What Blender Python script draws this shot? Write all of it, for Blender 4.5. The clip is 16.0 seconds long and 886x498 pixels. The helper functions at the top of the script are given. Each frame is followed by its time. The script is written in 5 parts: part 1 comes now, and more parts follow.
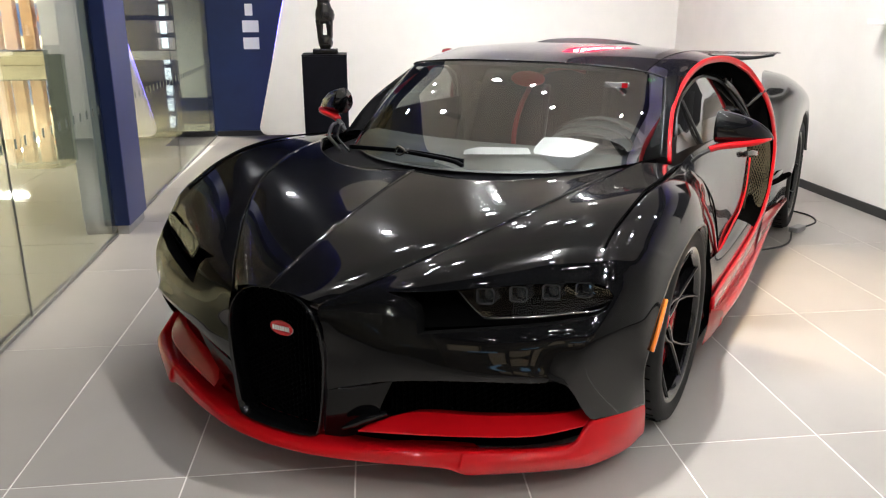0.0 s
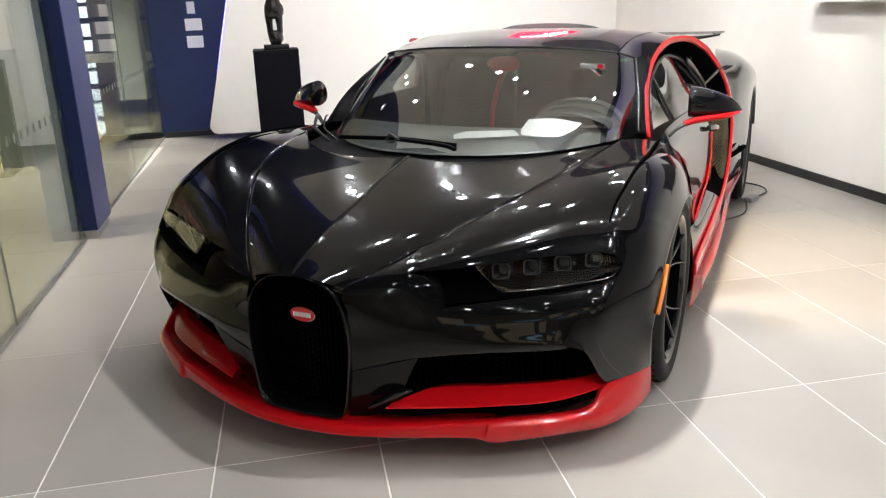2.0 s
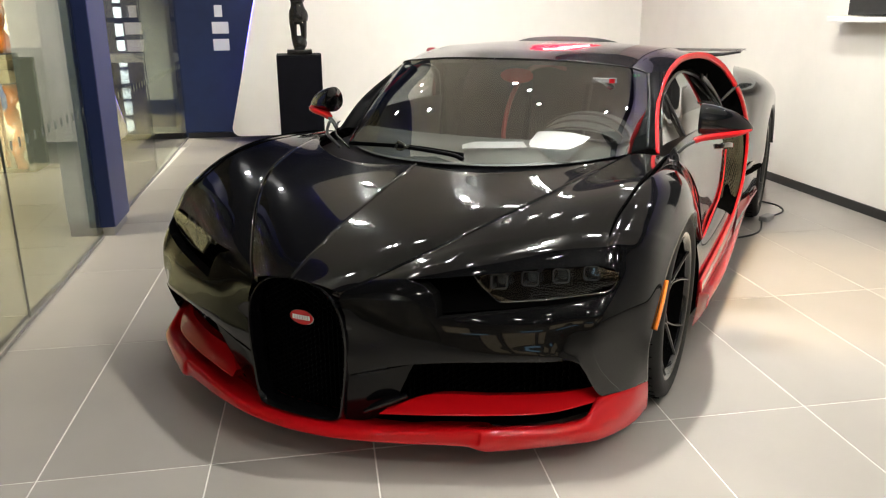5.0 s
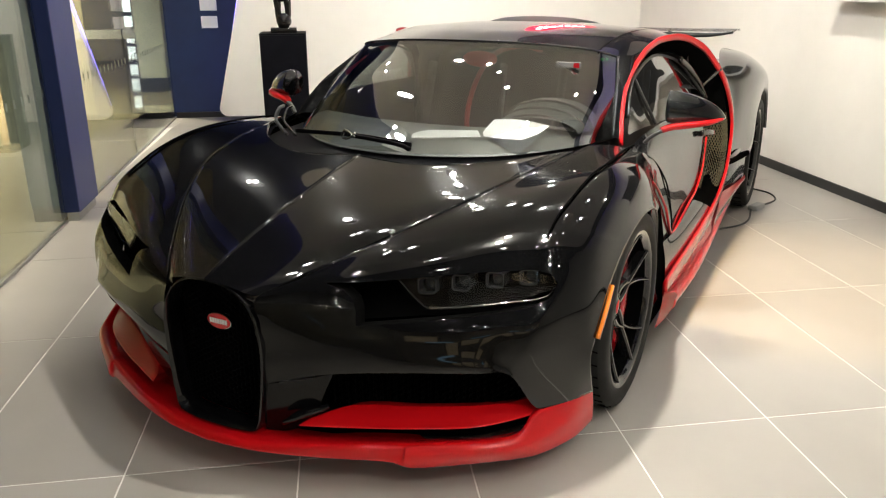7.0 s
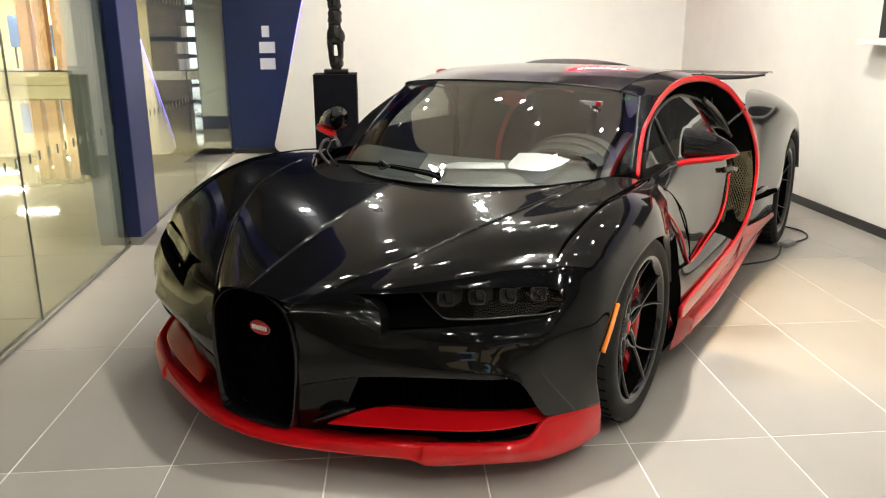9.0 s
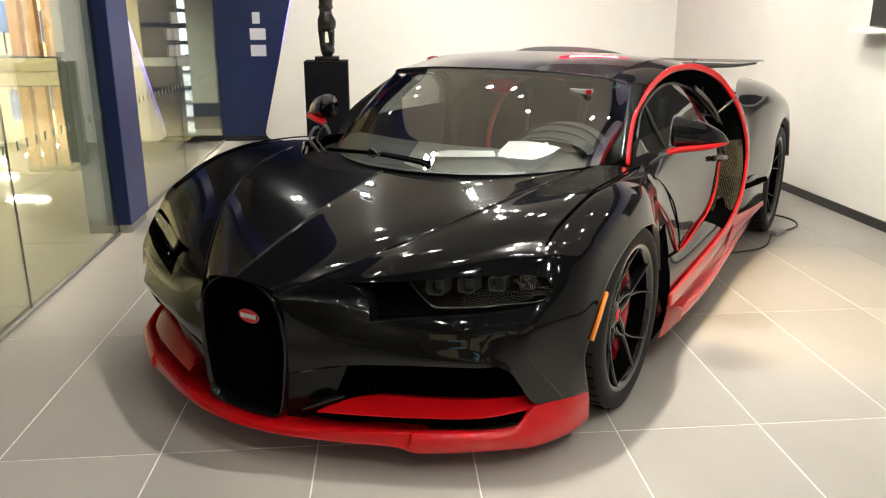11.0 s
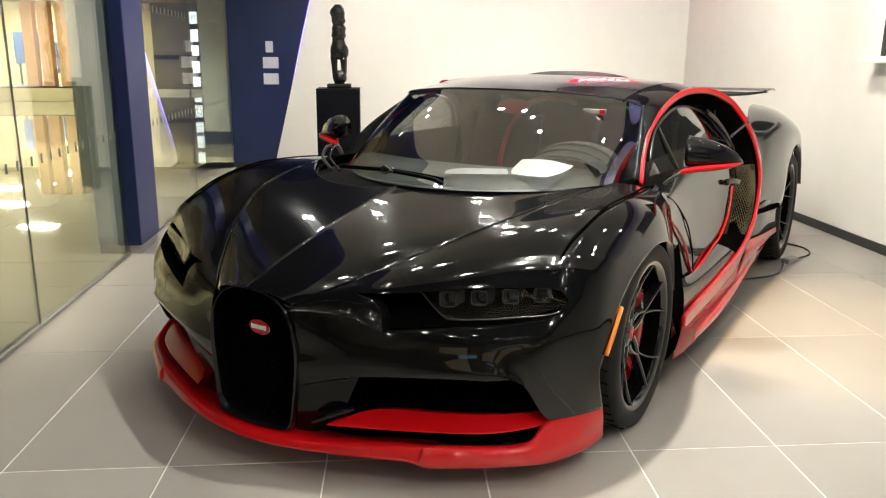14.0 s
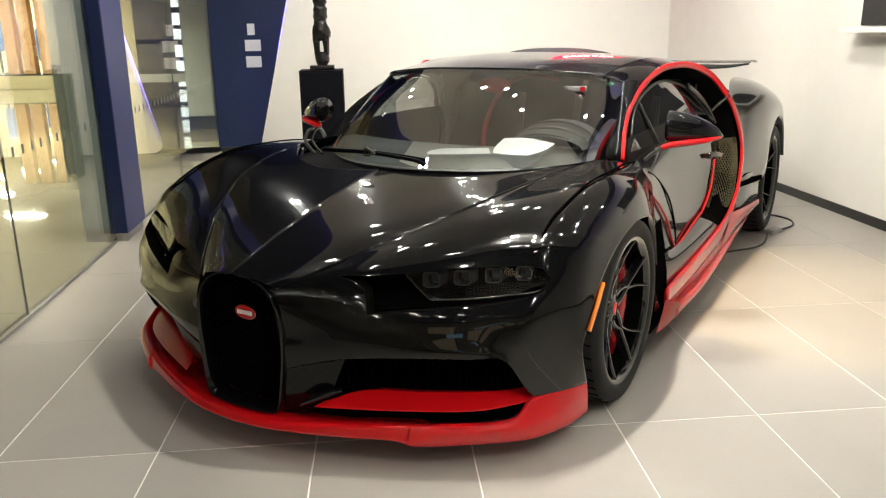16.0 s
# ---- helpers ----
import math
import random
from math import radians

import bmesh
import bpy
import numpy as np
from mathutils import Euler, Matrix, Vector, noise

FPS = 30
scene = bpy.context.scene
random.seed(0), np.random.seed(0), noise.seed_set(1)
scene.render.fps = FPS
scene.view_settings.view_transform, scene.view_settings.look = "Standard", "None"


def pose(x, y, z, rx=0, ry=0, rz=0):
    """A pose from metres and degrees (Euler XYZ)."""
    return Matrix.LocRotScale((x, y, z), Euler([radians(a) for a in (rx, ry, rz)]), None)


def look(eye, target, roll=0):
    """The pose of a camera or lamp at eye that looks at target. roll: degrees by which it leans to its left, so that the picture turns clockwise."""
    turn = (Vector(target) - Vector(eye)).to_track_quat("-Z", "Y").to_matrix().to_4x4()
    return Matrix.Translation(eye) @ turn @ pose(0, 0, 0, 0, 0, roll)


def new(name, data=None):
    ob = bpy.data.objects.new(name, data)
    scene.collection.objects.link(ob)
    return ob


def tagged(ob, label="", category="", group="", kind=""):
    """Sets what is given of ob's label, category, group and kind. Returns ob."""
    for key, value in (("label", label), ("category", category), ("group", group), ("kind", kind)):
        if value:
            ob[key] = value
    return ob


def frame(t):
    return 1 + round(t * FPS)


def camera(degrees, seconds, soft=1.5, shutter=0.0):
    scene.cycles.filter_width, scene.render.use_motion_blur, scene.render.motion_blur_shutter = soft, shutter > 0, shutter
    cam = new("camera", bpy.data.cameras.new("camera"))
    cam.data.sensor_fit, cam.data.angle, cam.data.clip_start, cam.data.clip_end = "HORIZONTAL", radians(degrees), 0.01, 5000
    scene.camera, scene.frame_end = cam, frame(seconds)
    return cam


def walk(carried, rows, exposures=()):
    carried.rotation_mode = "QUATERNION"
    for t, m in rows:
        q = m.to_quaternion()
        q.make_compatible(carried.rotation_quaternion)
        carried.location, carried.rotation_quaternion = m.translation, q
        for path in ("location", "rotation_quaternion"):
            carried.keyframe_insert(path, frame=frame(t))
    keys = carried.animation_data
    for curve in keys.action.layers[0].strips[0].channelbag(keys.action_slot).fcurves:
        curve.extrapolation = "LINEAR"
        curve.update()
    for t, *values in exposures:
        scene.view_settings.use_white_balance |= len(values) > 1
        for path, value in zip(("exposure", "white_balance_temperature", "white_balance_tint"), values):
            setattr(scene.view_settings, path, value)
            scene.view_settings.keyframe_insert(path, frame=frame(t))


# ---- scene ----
cam = camera(59.0, 16.0, soft=1.2)
PATH = [
    (0, (0.349, -0.212, 1.396), (0.579, 1.687, 0.811), -0.0),
    (0.5, (0.308, -0.068, 1.408), (0.536, 1.822, 0.794), -0.9),
    (1, (0.139, -0.057, 1.403), (0.525, 1.799, 0.766), -0.7),
    (1.5, (0.068, -0.13, 1.39), (0.545, 1.708, 0.764), -0.6),
    (2, (0.1, -0.269, 1.387), (0.486, 1.598, 0.782), -1.8),
    (2.5, (0.127, -0.371, 1.394), (0.469, 1.514, 0.818), -1.6),
    (3, (0.141, -0.391, 1.401), (0.478, 1.503, 0.851), -1.3),
    (3.5, (0.132, -0.383, 1.395), (0.473, 1.514, 0.863), -1.1),
    (4, (0.142, -0.377, 1.391), (0.484, 1.518, 0.849), -0.9),
    (6.3, (0.327, -0.111, 1.396), (0.645, 1.762, 0.77), 0.3),
    (6.5, (0.376, -0.089, 1.397), (0.683, 1.785, 0.768), 0.0),
    (7, (0.456, -0.158, 1.405), (0.747, 1.715, 0.767), -0.2),
    (7.5, (0.499, -0.28, 1.406), (0.716, 1.611, 0.791), -0.2),
    (8, (0.517, -0.366, 1.404), (0.679, 1.544, 0.833), -0.1),
    (8.5, (0.515, -0.399, 1.397), (0.662, 1.52, 0.85), -0.3),
    (9, (0.523, -0.413, 1.41), (0.688, 1.506, 0.87), -0.2),
    (9.5, (0.531, -0.409, 1.428), (0.71, 1.505, 0.876), 0.1),
    (12, (0.535, -0.424, 1.402), (0.719, 1.484, 0.831), -0.1),
    (12.5, (0.528, -0.434, 1.408), (0.704, 1.477, 0.845), 0.1),
    (13, (0.522, -0.43, 1.377), (0.694, 1.489, 0.841), 0.4),
    (13.5, (0.52, -0.42, 1.353), (0.692, 1.508, 0.851), 0.4),
    (14, (0.514, -0.411, 1.335), (0.681, 1.522, 0.851), 0.5),
    (14.5, (0.516, -0.409, 1.332), (0.681, 1.516, 0.815), 0.1),
    (15, (0.519, -0.414, 1.339), (0.685, 1.502, 0.791), 0.0),
    (15.5, (0.533, -0.421, 1.346), (0.709, 1.492, 0.79), -0.1),
    (16, (0.539, -0.431, 1.346), (0.728, 1.486, 0.81), -0.8),
]
walk(cam, [(t, look(eye, target, roll)) for t, eye, target, roll in PATH],
     [(0.0, 0.11, 5980, 11), (1.0, 0.17, 5930, 10), (2.5, 0.12, 6000, 9), (4.0, 0.10, 6180, 8), (6.5, 0.07, 6520, 7), (16.0, 0.08, 6520, 6)])

# ---- light ----
world = bpy.data.worlds.new("world")
scene.world = world
world.use_nodes = True
world.node_tree.nodes["Background"].inputs[0].default_value = (0.9, 0.93, 1.0, 1)
world.node_tree.nodes["Background"].inputs[1].default_value = 0.02
CEIL = 3.0


def spot(x, y, tx, ty, watts, tz=0.0, cone=70, colour=(1.0, 0.945, 0.85), size=0.035):
    data = bpy.data.lights.new("spot_bulb", "SPOT")
    data.energy, data.color, data.shadow_soft_size = watts, colour, size
    data.spot_size, data.spot_blend = radians(cone), 0.6
    ob = new("spot_bulb", data)
    ob.matrix_world = look((x, y, 2.79), (tx, ty, tz))
    return ob


def ceiling_panel(x, y, sx, sy, watts, colour=(1.0, 0.9, 0.78), spread=175):
    data = bpy.data.lights.new("ceiling_panel_light", "AREA")
    data.shape, data.size, data.size_y, data.energy, data.color = "RECTANGLE", sx, sy, watts, colour
    ob = new("ceiling_panel_light", data)
    data.spread = radians(spread)
    ob.matrix_world = pose(x, y, CEIL - 0.02)
    return ob


# ---- materials ----
def mat(name, colour, rough=0.5, metal=0.0, coat=0.0, vary=0.08, scale=6.0, bump=0.0, bump_scale=200.0, coat_rough=0.03, spec=0.5, coat_ior=1.5):
    m = bpy.data.materials.new(name)
    m.use_nodes = True
    nt = m.node_tree
    b = nt.nodes["Principled BSDF"]
    b.inputs["Roughness"].default_value = rough
    b.inputs["Metallic"].default_value = metal
    b.inputs["Coat Weight"].default_value = coat
    b.inputs["Coat Roughness"].default_value = coat_rough
    b.inputs["Specular IOR Level"].default_value = spec
    b.inputs["Coat IOR"].default_value = coat_ior
    co = nt.nodes.new("ShaderNodeTexCoord")
    n = nt.nodes.new("ShaderNodeTexNoise")
    n.inputs["Scale"].default_value, n.inputs["Detail"].default_value = scale, 6
    nt.links.new(co.outputs["Object"], n.inputs["Vector"])
    r = nt.nodes.new("ShaderNodeValToRGB")
    lo, hi = [c * (1 - vary) for c in colour], [min(1, c * (1 + vary)) for c in colour]
    r.color_ramp.elements[0].color, r.color_ramp.elements[1].color = (*lo, 1), (*hi, 1)
    r.color_ramp.elements[0].position, r.color_ramp.elements[1].position = 0.3, 0.7
    nt.links.new(n.outputs["Fac"], r.inputs["Fac"])
    nt.links.new(r.outputs["Color"], b.inputs["Base Color"])
    if bump:
        n2 = nt.nodes.new("ShaderNodeTexNoise")
        n2.inputs["Scale"].default_value, n2.inputs["Detail"].default_value = bump_scale, 4
        nt.links.new(co.outputs["Object"], n2.inputs["Vector"])
        bp = nt.nodes.new("ShaderNodeBump")
        bp.inputs["Strength"].default_value, bp.inputs["Distance"].default_value = bump, 0.002
        nt.links.new(n2.outputs["Fac"], bp.inputs["Height"])
        nt.links.new(bp.outputs["Normal"], b.inputs["Normal"])
    return m


def glass_mat(name, tint=(1, 1, 1), rough=0.0, base=0.04, power=4.5):
    """Thin glass: clear, with a sheen that grows towards grazing angles."""
    m = bpy.data.materials.new(name)
    m.use_nodes = True
    nt = m.node_tree
    nt.nodes.remove(nt.nodes["Principled BSDF"])
    out = nt.nodes["Material Output"]
    tr, gl, mx, lw, pw, mr = [nt.nodes.new("ShaderNode" + k) for k in ("BsdfTransparent", "BsdfGlossy", "MixShader", "LayerWeight", "Math", "MapRange")]
    tr.inputs[0].default_value = (*tint, 1)
    gl.inputs["Roughness"].default_value = rough
    lw.inputs["Blend"].default_value = 0.5
    pw.operation = "POWER"
    pw.inputs[1].default_value = power
    mr.inputs["To Min"].default_value, mr.inputs["To Max"].default_value = base, 0.9
    nt.links.new(lw.outputs["Facing"], pw.inputs[0])
    nt.links.new(pw.outputs[0], mr.inputs["Value"])
    nt.links.new(mr.outputs[0], mx.inputs[0])
    nt.links.new(tr.outputs[0], mx.inputs[1])
    nt.links.new(gl.outputs[0], mx.inputs[2])
    nt.links.new(mx.outputs[0], out.inputs["Surface"])
    return m


def emit_mat(name, colour, strength):
    m = bpy.data.materials.new(name)
    m.use_nodes = True
    b = m.node_tree.nodes["Principled BSDF"]
    b.inputs["Base Color"].default_value = (*colour, 1)
    b.inputs["Emission Color"].default_value = (*colour, 1)
    b.inputs["Emission Strength"].default_value = strength
    return m


M_WALL = mat("wall_paint", (0.80, 0.77, 0.72), 0.6, vary=0.015, bump=0.08, bump_scale=350)
M_BLUE = mat("blue_wall_paint", (0.0065, 0.020, 0.080), 0.45, vary=0.1, bump=0.05)
# one blue post paint in two tones: shaded faces dark, lit east face lighter
M_POST = mat("shaded_post_blue", (0.006, 0.014, 0.062), 0.4, vary=0.08, bump=0.03, spec=0.3)
M_POSTLIT = mat("lit_post_blue", (0.038, 0.052, 0.18), 0.4, vary=0.05)
M_GROUT = mat("grout", (0.80, 0.78, 0.74), 0.8, vary=0.1, scale=12)
M_BASE = mat("black_baseboard", (0.012, 0.012, 0.013), 0.4, vary=0.2)
M_DARKW = mat("dark_panel", (0.20, 0.165, 0.12), 0.5, vary=0.3, scale=3)
M_HALLCEIL = mat("brown_hall_ceiling", (0.15, 0.12, 0.065), 0.7, vary=0.15, scale=1.5)
# faint emission is added so the panel shows brighter in the car's reflections
M_GLOWCEIL = mat("glow_added_ceiling_panel", (0.62, 0.58, 0.54), 0.8, vary=0.02)
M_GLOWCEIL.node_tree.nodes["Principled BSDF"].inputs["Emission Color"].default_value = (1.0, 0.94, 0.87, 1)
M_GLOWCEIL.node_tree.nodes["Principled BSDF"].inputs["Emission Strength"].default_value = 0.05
M_CEILD = mat("navy_ceiling_paint", (0.006, 0.010, 0.04), 0.7, vary=0.1)
M_PLINTH = mat("plinth_black", (0.004, 0.004, 0.006), 0.6, vary=0.2, spec=0.06)
M_WHITE = mat("white_plastic", (0.80, 0.79, 0.76), 0.35, vary=0.02)
M_BRONZE = mat("dark_bronze", (0.010, 0.009, 0.008), 0.16, metal=0.0, vary=0.5, scale=30, bump=0.4, bump_scale=60)
M_STEEL = mat("brushed_steel", (0.45, 0.45, 0.44), 0.3, metal=1.0, vary=0.06, scale=20)
M_GLASS = glass_mat("clear_glass", (0.91, 0.95, 0.92), base=0.04, power=3.1)
M_BLACK = mat("black_paint", (0.0035, 0.0035, 0.004), 0.2, coat=1.0, vary=0.3, scale=3, coat_rough=0.006, spec=0.06, coat_ior=1.43)
M_RED = mat("red_paint", (0.46, 0.003, 0.006), 0.4, coat=1.0, vary=0.06, scale=3, coat_rough=0.05, coat_ior=1.5, spec=0.10)
M_BADGE = mat("red_enamel", (0.55, 0.012, 0.014), 0.2, coat=0.8, vary=0.03)
M_BEZEL = mat("grey_lamp_bezel", (0.10, 0.103, 0.11), 0.22, metal=0.5, vary=0.1)
M_TRIM = mat("satin_black_trim", (0.012, 0.012, 0.012), 0.4, vary=0.3, scale=20)
M_NET = mat("satin_black_net", (0.0016, 0.0016, 0.0016), 0.45, vary=0.2, spec=0.02)
M_SURR = mat("dark_lacquer", (0.003, 0.003, 0.0035), 0.12, vary=0.2, spec=0.25)
M_SCUT = mat("satin_scuttle", (0.0025, 0.0025, 0.003), 0.38, vary=0.3, spec=0.035)
M_PILLAR = mat("gloss_black_pillar", (0.004, 0.004, 0.0045), 0.2, vary=0.2, spec=0.10)
M_SEALG = mat("grey_seal_gloss", (0.03, 0.03, 0.032), 0.14, vary=0.1, spec=0.6)
M_VOID = mat("matt_black", (0.003, 0.003, 0.003), 0.9, vary=0.2, spec=0.0)
M_RUBBER = mat("tyre_rubber", (0.014, 0.014, 0.0137), 0.6, vary=0.25, scale=14, bump=0.25, bump_scale=250, spec=0.15)
M_RIM = mat("gloss_black_rim", (0.009, 0.009, 0.010), 0.25, coat=1.0, vary=0.2, spec=0.15, coat_ior=1.45)
M_CALIPER = mat("red_caliper", (0.24, 0.005, 0.009), 0.25, coat=0.8, vary=0.1)
M_DISC = mat("brake_disc", (0.015, 0.015, 0.015), 0.45, metal=0.3, vary=0.2, scale=30)
M_WIND = glass_mat("windscreen_glass", (0.82, 0.86, 0.83), base=0.33, power=3.0)
M_SIDEG = glass_mat("side_glass", (0.62, 0.64, 0.62), base=0.22, power=2.4)
M_LENS = glass_mat("lamp_lens", (0.70, 0.72, 0.74), base=0.045, power=3.5)
M_AMBER = mat("amber_lens", (0.75, 0.20, 0.02), 0.2, coat=0.8, vary=0.08)
M_DASH = mat("grey_dashboard_leather", (0.058, 0.064, 0.060), 0.5, vary=0.1, bump=0.25, bump_scale=400)
M_REDLEATHER = mat("red_leather", (0.33, 0.012, 0.014), 0.42, vary=0.12, bump=0.25, bump_scale=300)
M_DARKLEATHER = mat("dark_leather", (0.050, 0.042, 0.038), 0.5, vary=0.2, bump=0.25, bump_scale=300)
M_PAPER = mat("white_paper", (0.86, 0.87, 0.88), 0.7, vary=0.01)
M_BRASS = mat("champagne_mesh_metal", (0.12, 0.105, 0.068), 0.2, metal=1.0, vary=0.15, scale=40)
M_CHROME = mat("chrome", (0.6, 0.6, 0.6), 0.08, metal=1.0, vary=0.02)

M_LAMPEYE = mat("lamp_eye", (0.03, 0.032, 0.035), 0.05, coat=1.0, vary=0.1)


def carbon(name="black_carbon", ior=1.46):
    """Lacquered carbon weave: a fine twill that shows faintly under clear coat."""
    m = mat(name, (0.004, 0.004, 0.0045), 0.15, coat=1.0, vary=0.3, scale=3, coat_rough=0.03, spec=0.03, coat_ior=ior)
    nt = m.node_tree
    b = nt.nodes["Principled BSDF"]
    co = nt.nodes.new("ShaderNodeTexCoord")
    mp = nt.nodes.new("ShaderNodeMapping")
    mp.inputs["Rotation"].default_value = (radians(38), radians(24), radians(45))
    nt.links.new(co.outputs["Object"], mp.inputs["Vector"])
    w = nt.nodes.new("ShaderNodeTexWave")
    w.inputs["Scale"].default_value, w.inputs["Distortion"].default_value = 60, 0.4
    w.inputs["Detail"].default_value = 1
    nt.links.new(mp.outputs["Vector"], w.inputs["Vector"])
    r = nt.nodes.new("ShaderNodeValToRGB")
    r.color_ramp.elements[0].color, r.color_ramp.elements[1].color = (0.0008, 0.0008, 0.0009, 1), (0.0042, 0.0042, 0.0045, 1)
    nt.links.new(w.outputs["Fac"], r.inputs["Fac"])
    nt.links.new(r.outputs["Color"], b.inputs["Base Color"])
    sp = nt.nodes.new("ShaderNodeMapRange")
    sp.inputs["To Min"].default_value, sp.inputs["To Max"].default_value = 0.018, 0.052
    nt.links.new(w.outputs["Fac"], sp.inputs["Value"])
    nt.links.new(sp.outputs[0], b.inputs["Specular IOR Level"])
    return m


M_CARBON = carbon()
M_WING = carbon("black_carbon_wing", 1.39)


def tile_mat():
    m = mat("floor_tile", (0.36, 0.335, 0.305), 0.28, vary=0.05, scale=2.2, bump=0.03, bump_scale=90)
    nt = m.node_tree
    b = nt.nodes["Principled BSDF"]
    info = nt.nodes.new("ShaderNodeObjectInfo")
    hsv = nt.nodes.new("ShaderNodeHueSaturation")
    mr = nt.nodes.new("ShaderNodeMapRange")
    mr.inputs["To Min"].default_value, mr.inputs["To Max"].default_value = 0.94, 1.06
    nt.links.new(info.outputs["Random"], mr.inputs["Value"])
    nt.links.new(mr.outputs[0], hsv.inputs["Value"])
    src = b.inputs["Base Color"].links[0].from_socket
    nt.links.new(src, hsv.inputs["Color"])
    nt.links.new(hsv.outputs[0], b.inputs["Base Color"])
    return m


M_TILE = tile_mat()


# ---- mesh helpers ----
def part(name, bm, material, parent=None, label="", smooth=False, kind=""):
    me = bpy.data.meshes.new(name)
    bm.normal_update()
    bm.to_mesh(me)
    bm.free()
    me.materials.append(material)
    if smooth:
        me.shade_smooth()
    ob = new(name, me)
    if parent is not None:
        ob.parent = parent
    return tagged(ob, label, kind=kind)


def box_into(bm, x0, x1, y0, y1, z0, z1, bevel=0.0, m=None):
    r = bmesh.ops.create_cube(bm, size=1.0)
    vs = r["verts"]
    for v in vs:
        v.co = Vector(((x0 + x1) / 2 + v.co.x * (x1 - x0), (y0 + y1) / 2 + v.co.y * (y1 - y0), (z0 + z1) / 2 + v.co.z * (z1 - z0)))
    if bevel:
        es = list({e for v in vs for e in v.link_edges})
        r = bmesh.ops.bevel(bm, geom=es, offset=bevel, segments=2, affect="EDGES", profile=0.5)
        vs = list({v for f in r["faces"] for v in f.verts} | {v for v in vs if v.is_valid})
    if m is not None:
        bmesh.ops.transform(bm, matrix=m, verts=vs)
    return vs


def box(name, x0, x1, y0, y1, z0, z1, material, parent=None, label="", bevel=0.0, kind=""):
    bm = bmesh.new()
    box_into(bm, x0, x1, y0, y1, z0, z1, bevel)
    return part(name, bm, material, parent, label, kind=kind)


def spline(pts, n):
    """Catmull-Rom through pts, n samples."""
    p = np.array(pts, float)
    d = np.r_[0, np.cumsum(np.linalg.norm(np.diff(p, axis=0), axis=1) ** 0.5)]
    q = np.linspace(0, d[-1], n)
    return resample(p, d, q)


def resample(p, d, q):
    k = np.clip(np.searchsorted(d, q, side="right") - 1, 0, len(p) - 2)
    ext = np.vstack([2 * p[0] - p[1], p, 2 * p[-1] - p[-2]])
    dd = np.r_[2 * d[0] - d[1], d, 2 * d[-1] - d[-2]]
    t0, t1, t2, t3 = dd[k], dd[k + 1], dd[k + 2], dd[k + 3]
    p0, p1, p2, p3 = ext[k], ext[k + 1], ext[k + 2], ext[k + 3]
    m1 = ((p2 - p0) / (t2 - t0)[:, None]) * (t2 - t1)[:, None]
    m2 = ((p3 - p1) / (t3 - t1)[:, None]) * (t2 - t1)[:, None]
    s = ((q - t1) / (t2 - t1))[:, None]
    return (2 * s**3 - 3 * s**2 + 1) * p1 + (s**3 - 2 * s**2 + s) * m1 + (-2 * s**3 + 3 * s**2) * p2 + (s**3 - s**2) * m2


def grid_mesh(bm, g, flip=False):
    """g: rows x columns x 3."""
    rows, cols = g.shape[:2]
    vs = [[bm.verts.new(g[i, j]) for j in range(cols)] for i in range(rows)]
    for i in range(rows - 1):
        for j in range(cols - 1):
            q = [vs[i][j], vs[i][j + 1], vs[i + 1][j + 1], vs[i + 1][j]]
            bm.faces.new(q[::-1] if flip else q)
    return vs


def loft(curves, per_u=6, per_v=6):
    """A grid through curves that have equally many points each."""
    c = np.array(curves, float)

    def knots(step, per):
        d = np.r_[0, np.cumsum(step ** 0.5)]
        return d, np.r_[np.concatenate([np.linspace(p, q, per, endpoint=False) for p, q in zip(d, d[1:])]), d[-1]]

    d, q = knots(np.linalg.norm(np.diff(c, axis=1), axis=2).mean(0) + 1e-6, per_u)
    a = np.array([resample(row, d, q) for row in c])
    d, q = knots(np.linalg.norm(np.diff(c, axis=0), axis=2).mean(1) + 1e-6, per_v)
    return np.array([resample(a[:, j], d, q) for j in range(a.shape[1])])


def relax(g, u0, u1, v0, v1, times):
    """Evens out a grid between its rows u0, u1 and columns v0, v1, which stay."""
    for _ in range(times):
        a = g[u0:u1 + 1, v0:v1 + 1]
        a[1:-1, 1:-1] = 0.5 * a[1:-1, 1:-1] + 0.125 * (a[2:, 1:-1] + a[:-2, 1:-1] + a[1:-1, 2:] + a[1:-1, :-2])
    return g


def mirror_y(bm):
    for v in bm.verts:
        v.co.y = -v.co.y
    bmesh.ops.reverse_faces(bm, faces=bm.faces[:])


def tube(name, pts, radius, material, parent=None, label="", n=24, sides=8, closed=False):
    c = spline(pts, n)
    bm = bmesh.new()
    rings = []
    for i in range(n):
        t = Vector(c[min(i + 1, n - 1)] - c[max(i - 1, 0)]).normalized()
        a = t.cross(Vector((0.13, 0.21, 0.97))).normalized()
        b = t.cross(a)
        rings.append([bm.verts.new(Vector(c[i]) + radius * (math.cos(k * math.tau / sides) * a + math.sin(k * math.tau / sides) * b)) for k in range(sides)])
    for i in range(n - 1):
        for k in range(sides):
            bm.faces.new([rings[i][k], rings[i][(k + 1) % sides], rings[i + 1][(k + 1) % sides], rings[i + 1][k]])
    bm.faces.new(rings[0][::-1]), bm.faces.new(rings[-1])
    return part(name, bm, material, parent, label, smooth=True)


def thicken(bm, d):
    """Gives an open sheet a back, d metres behind."""
    bmesh.ops.solidify(bm, geom=bm.faces[:], thickness=d)


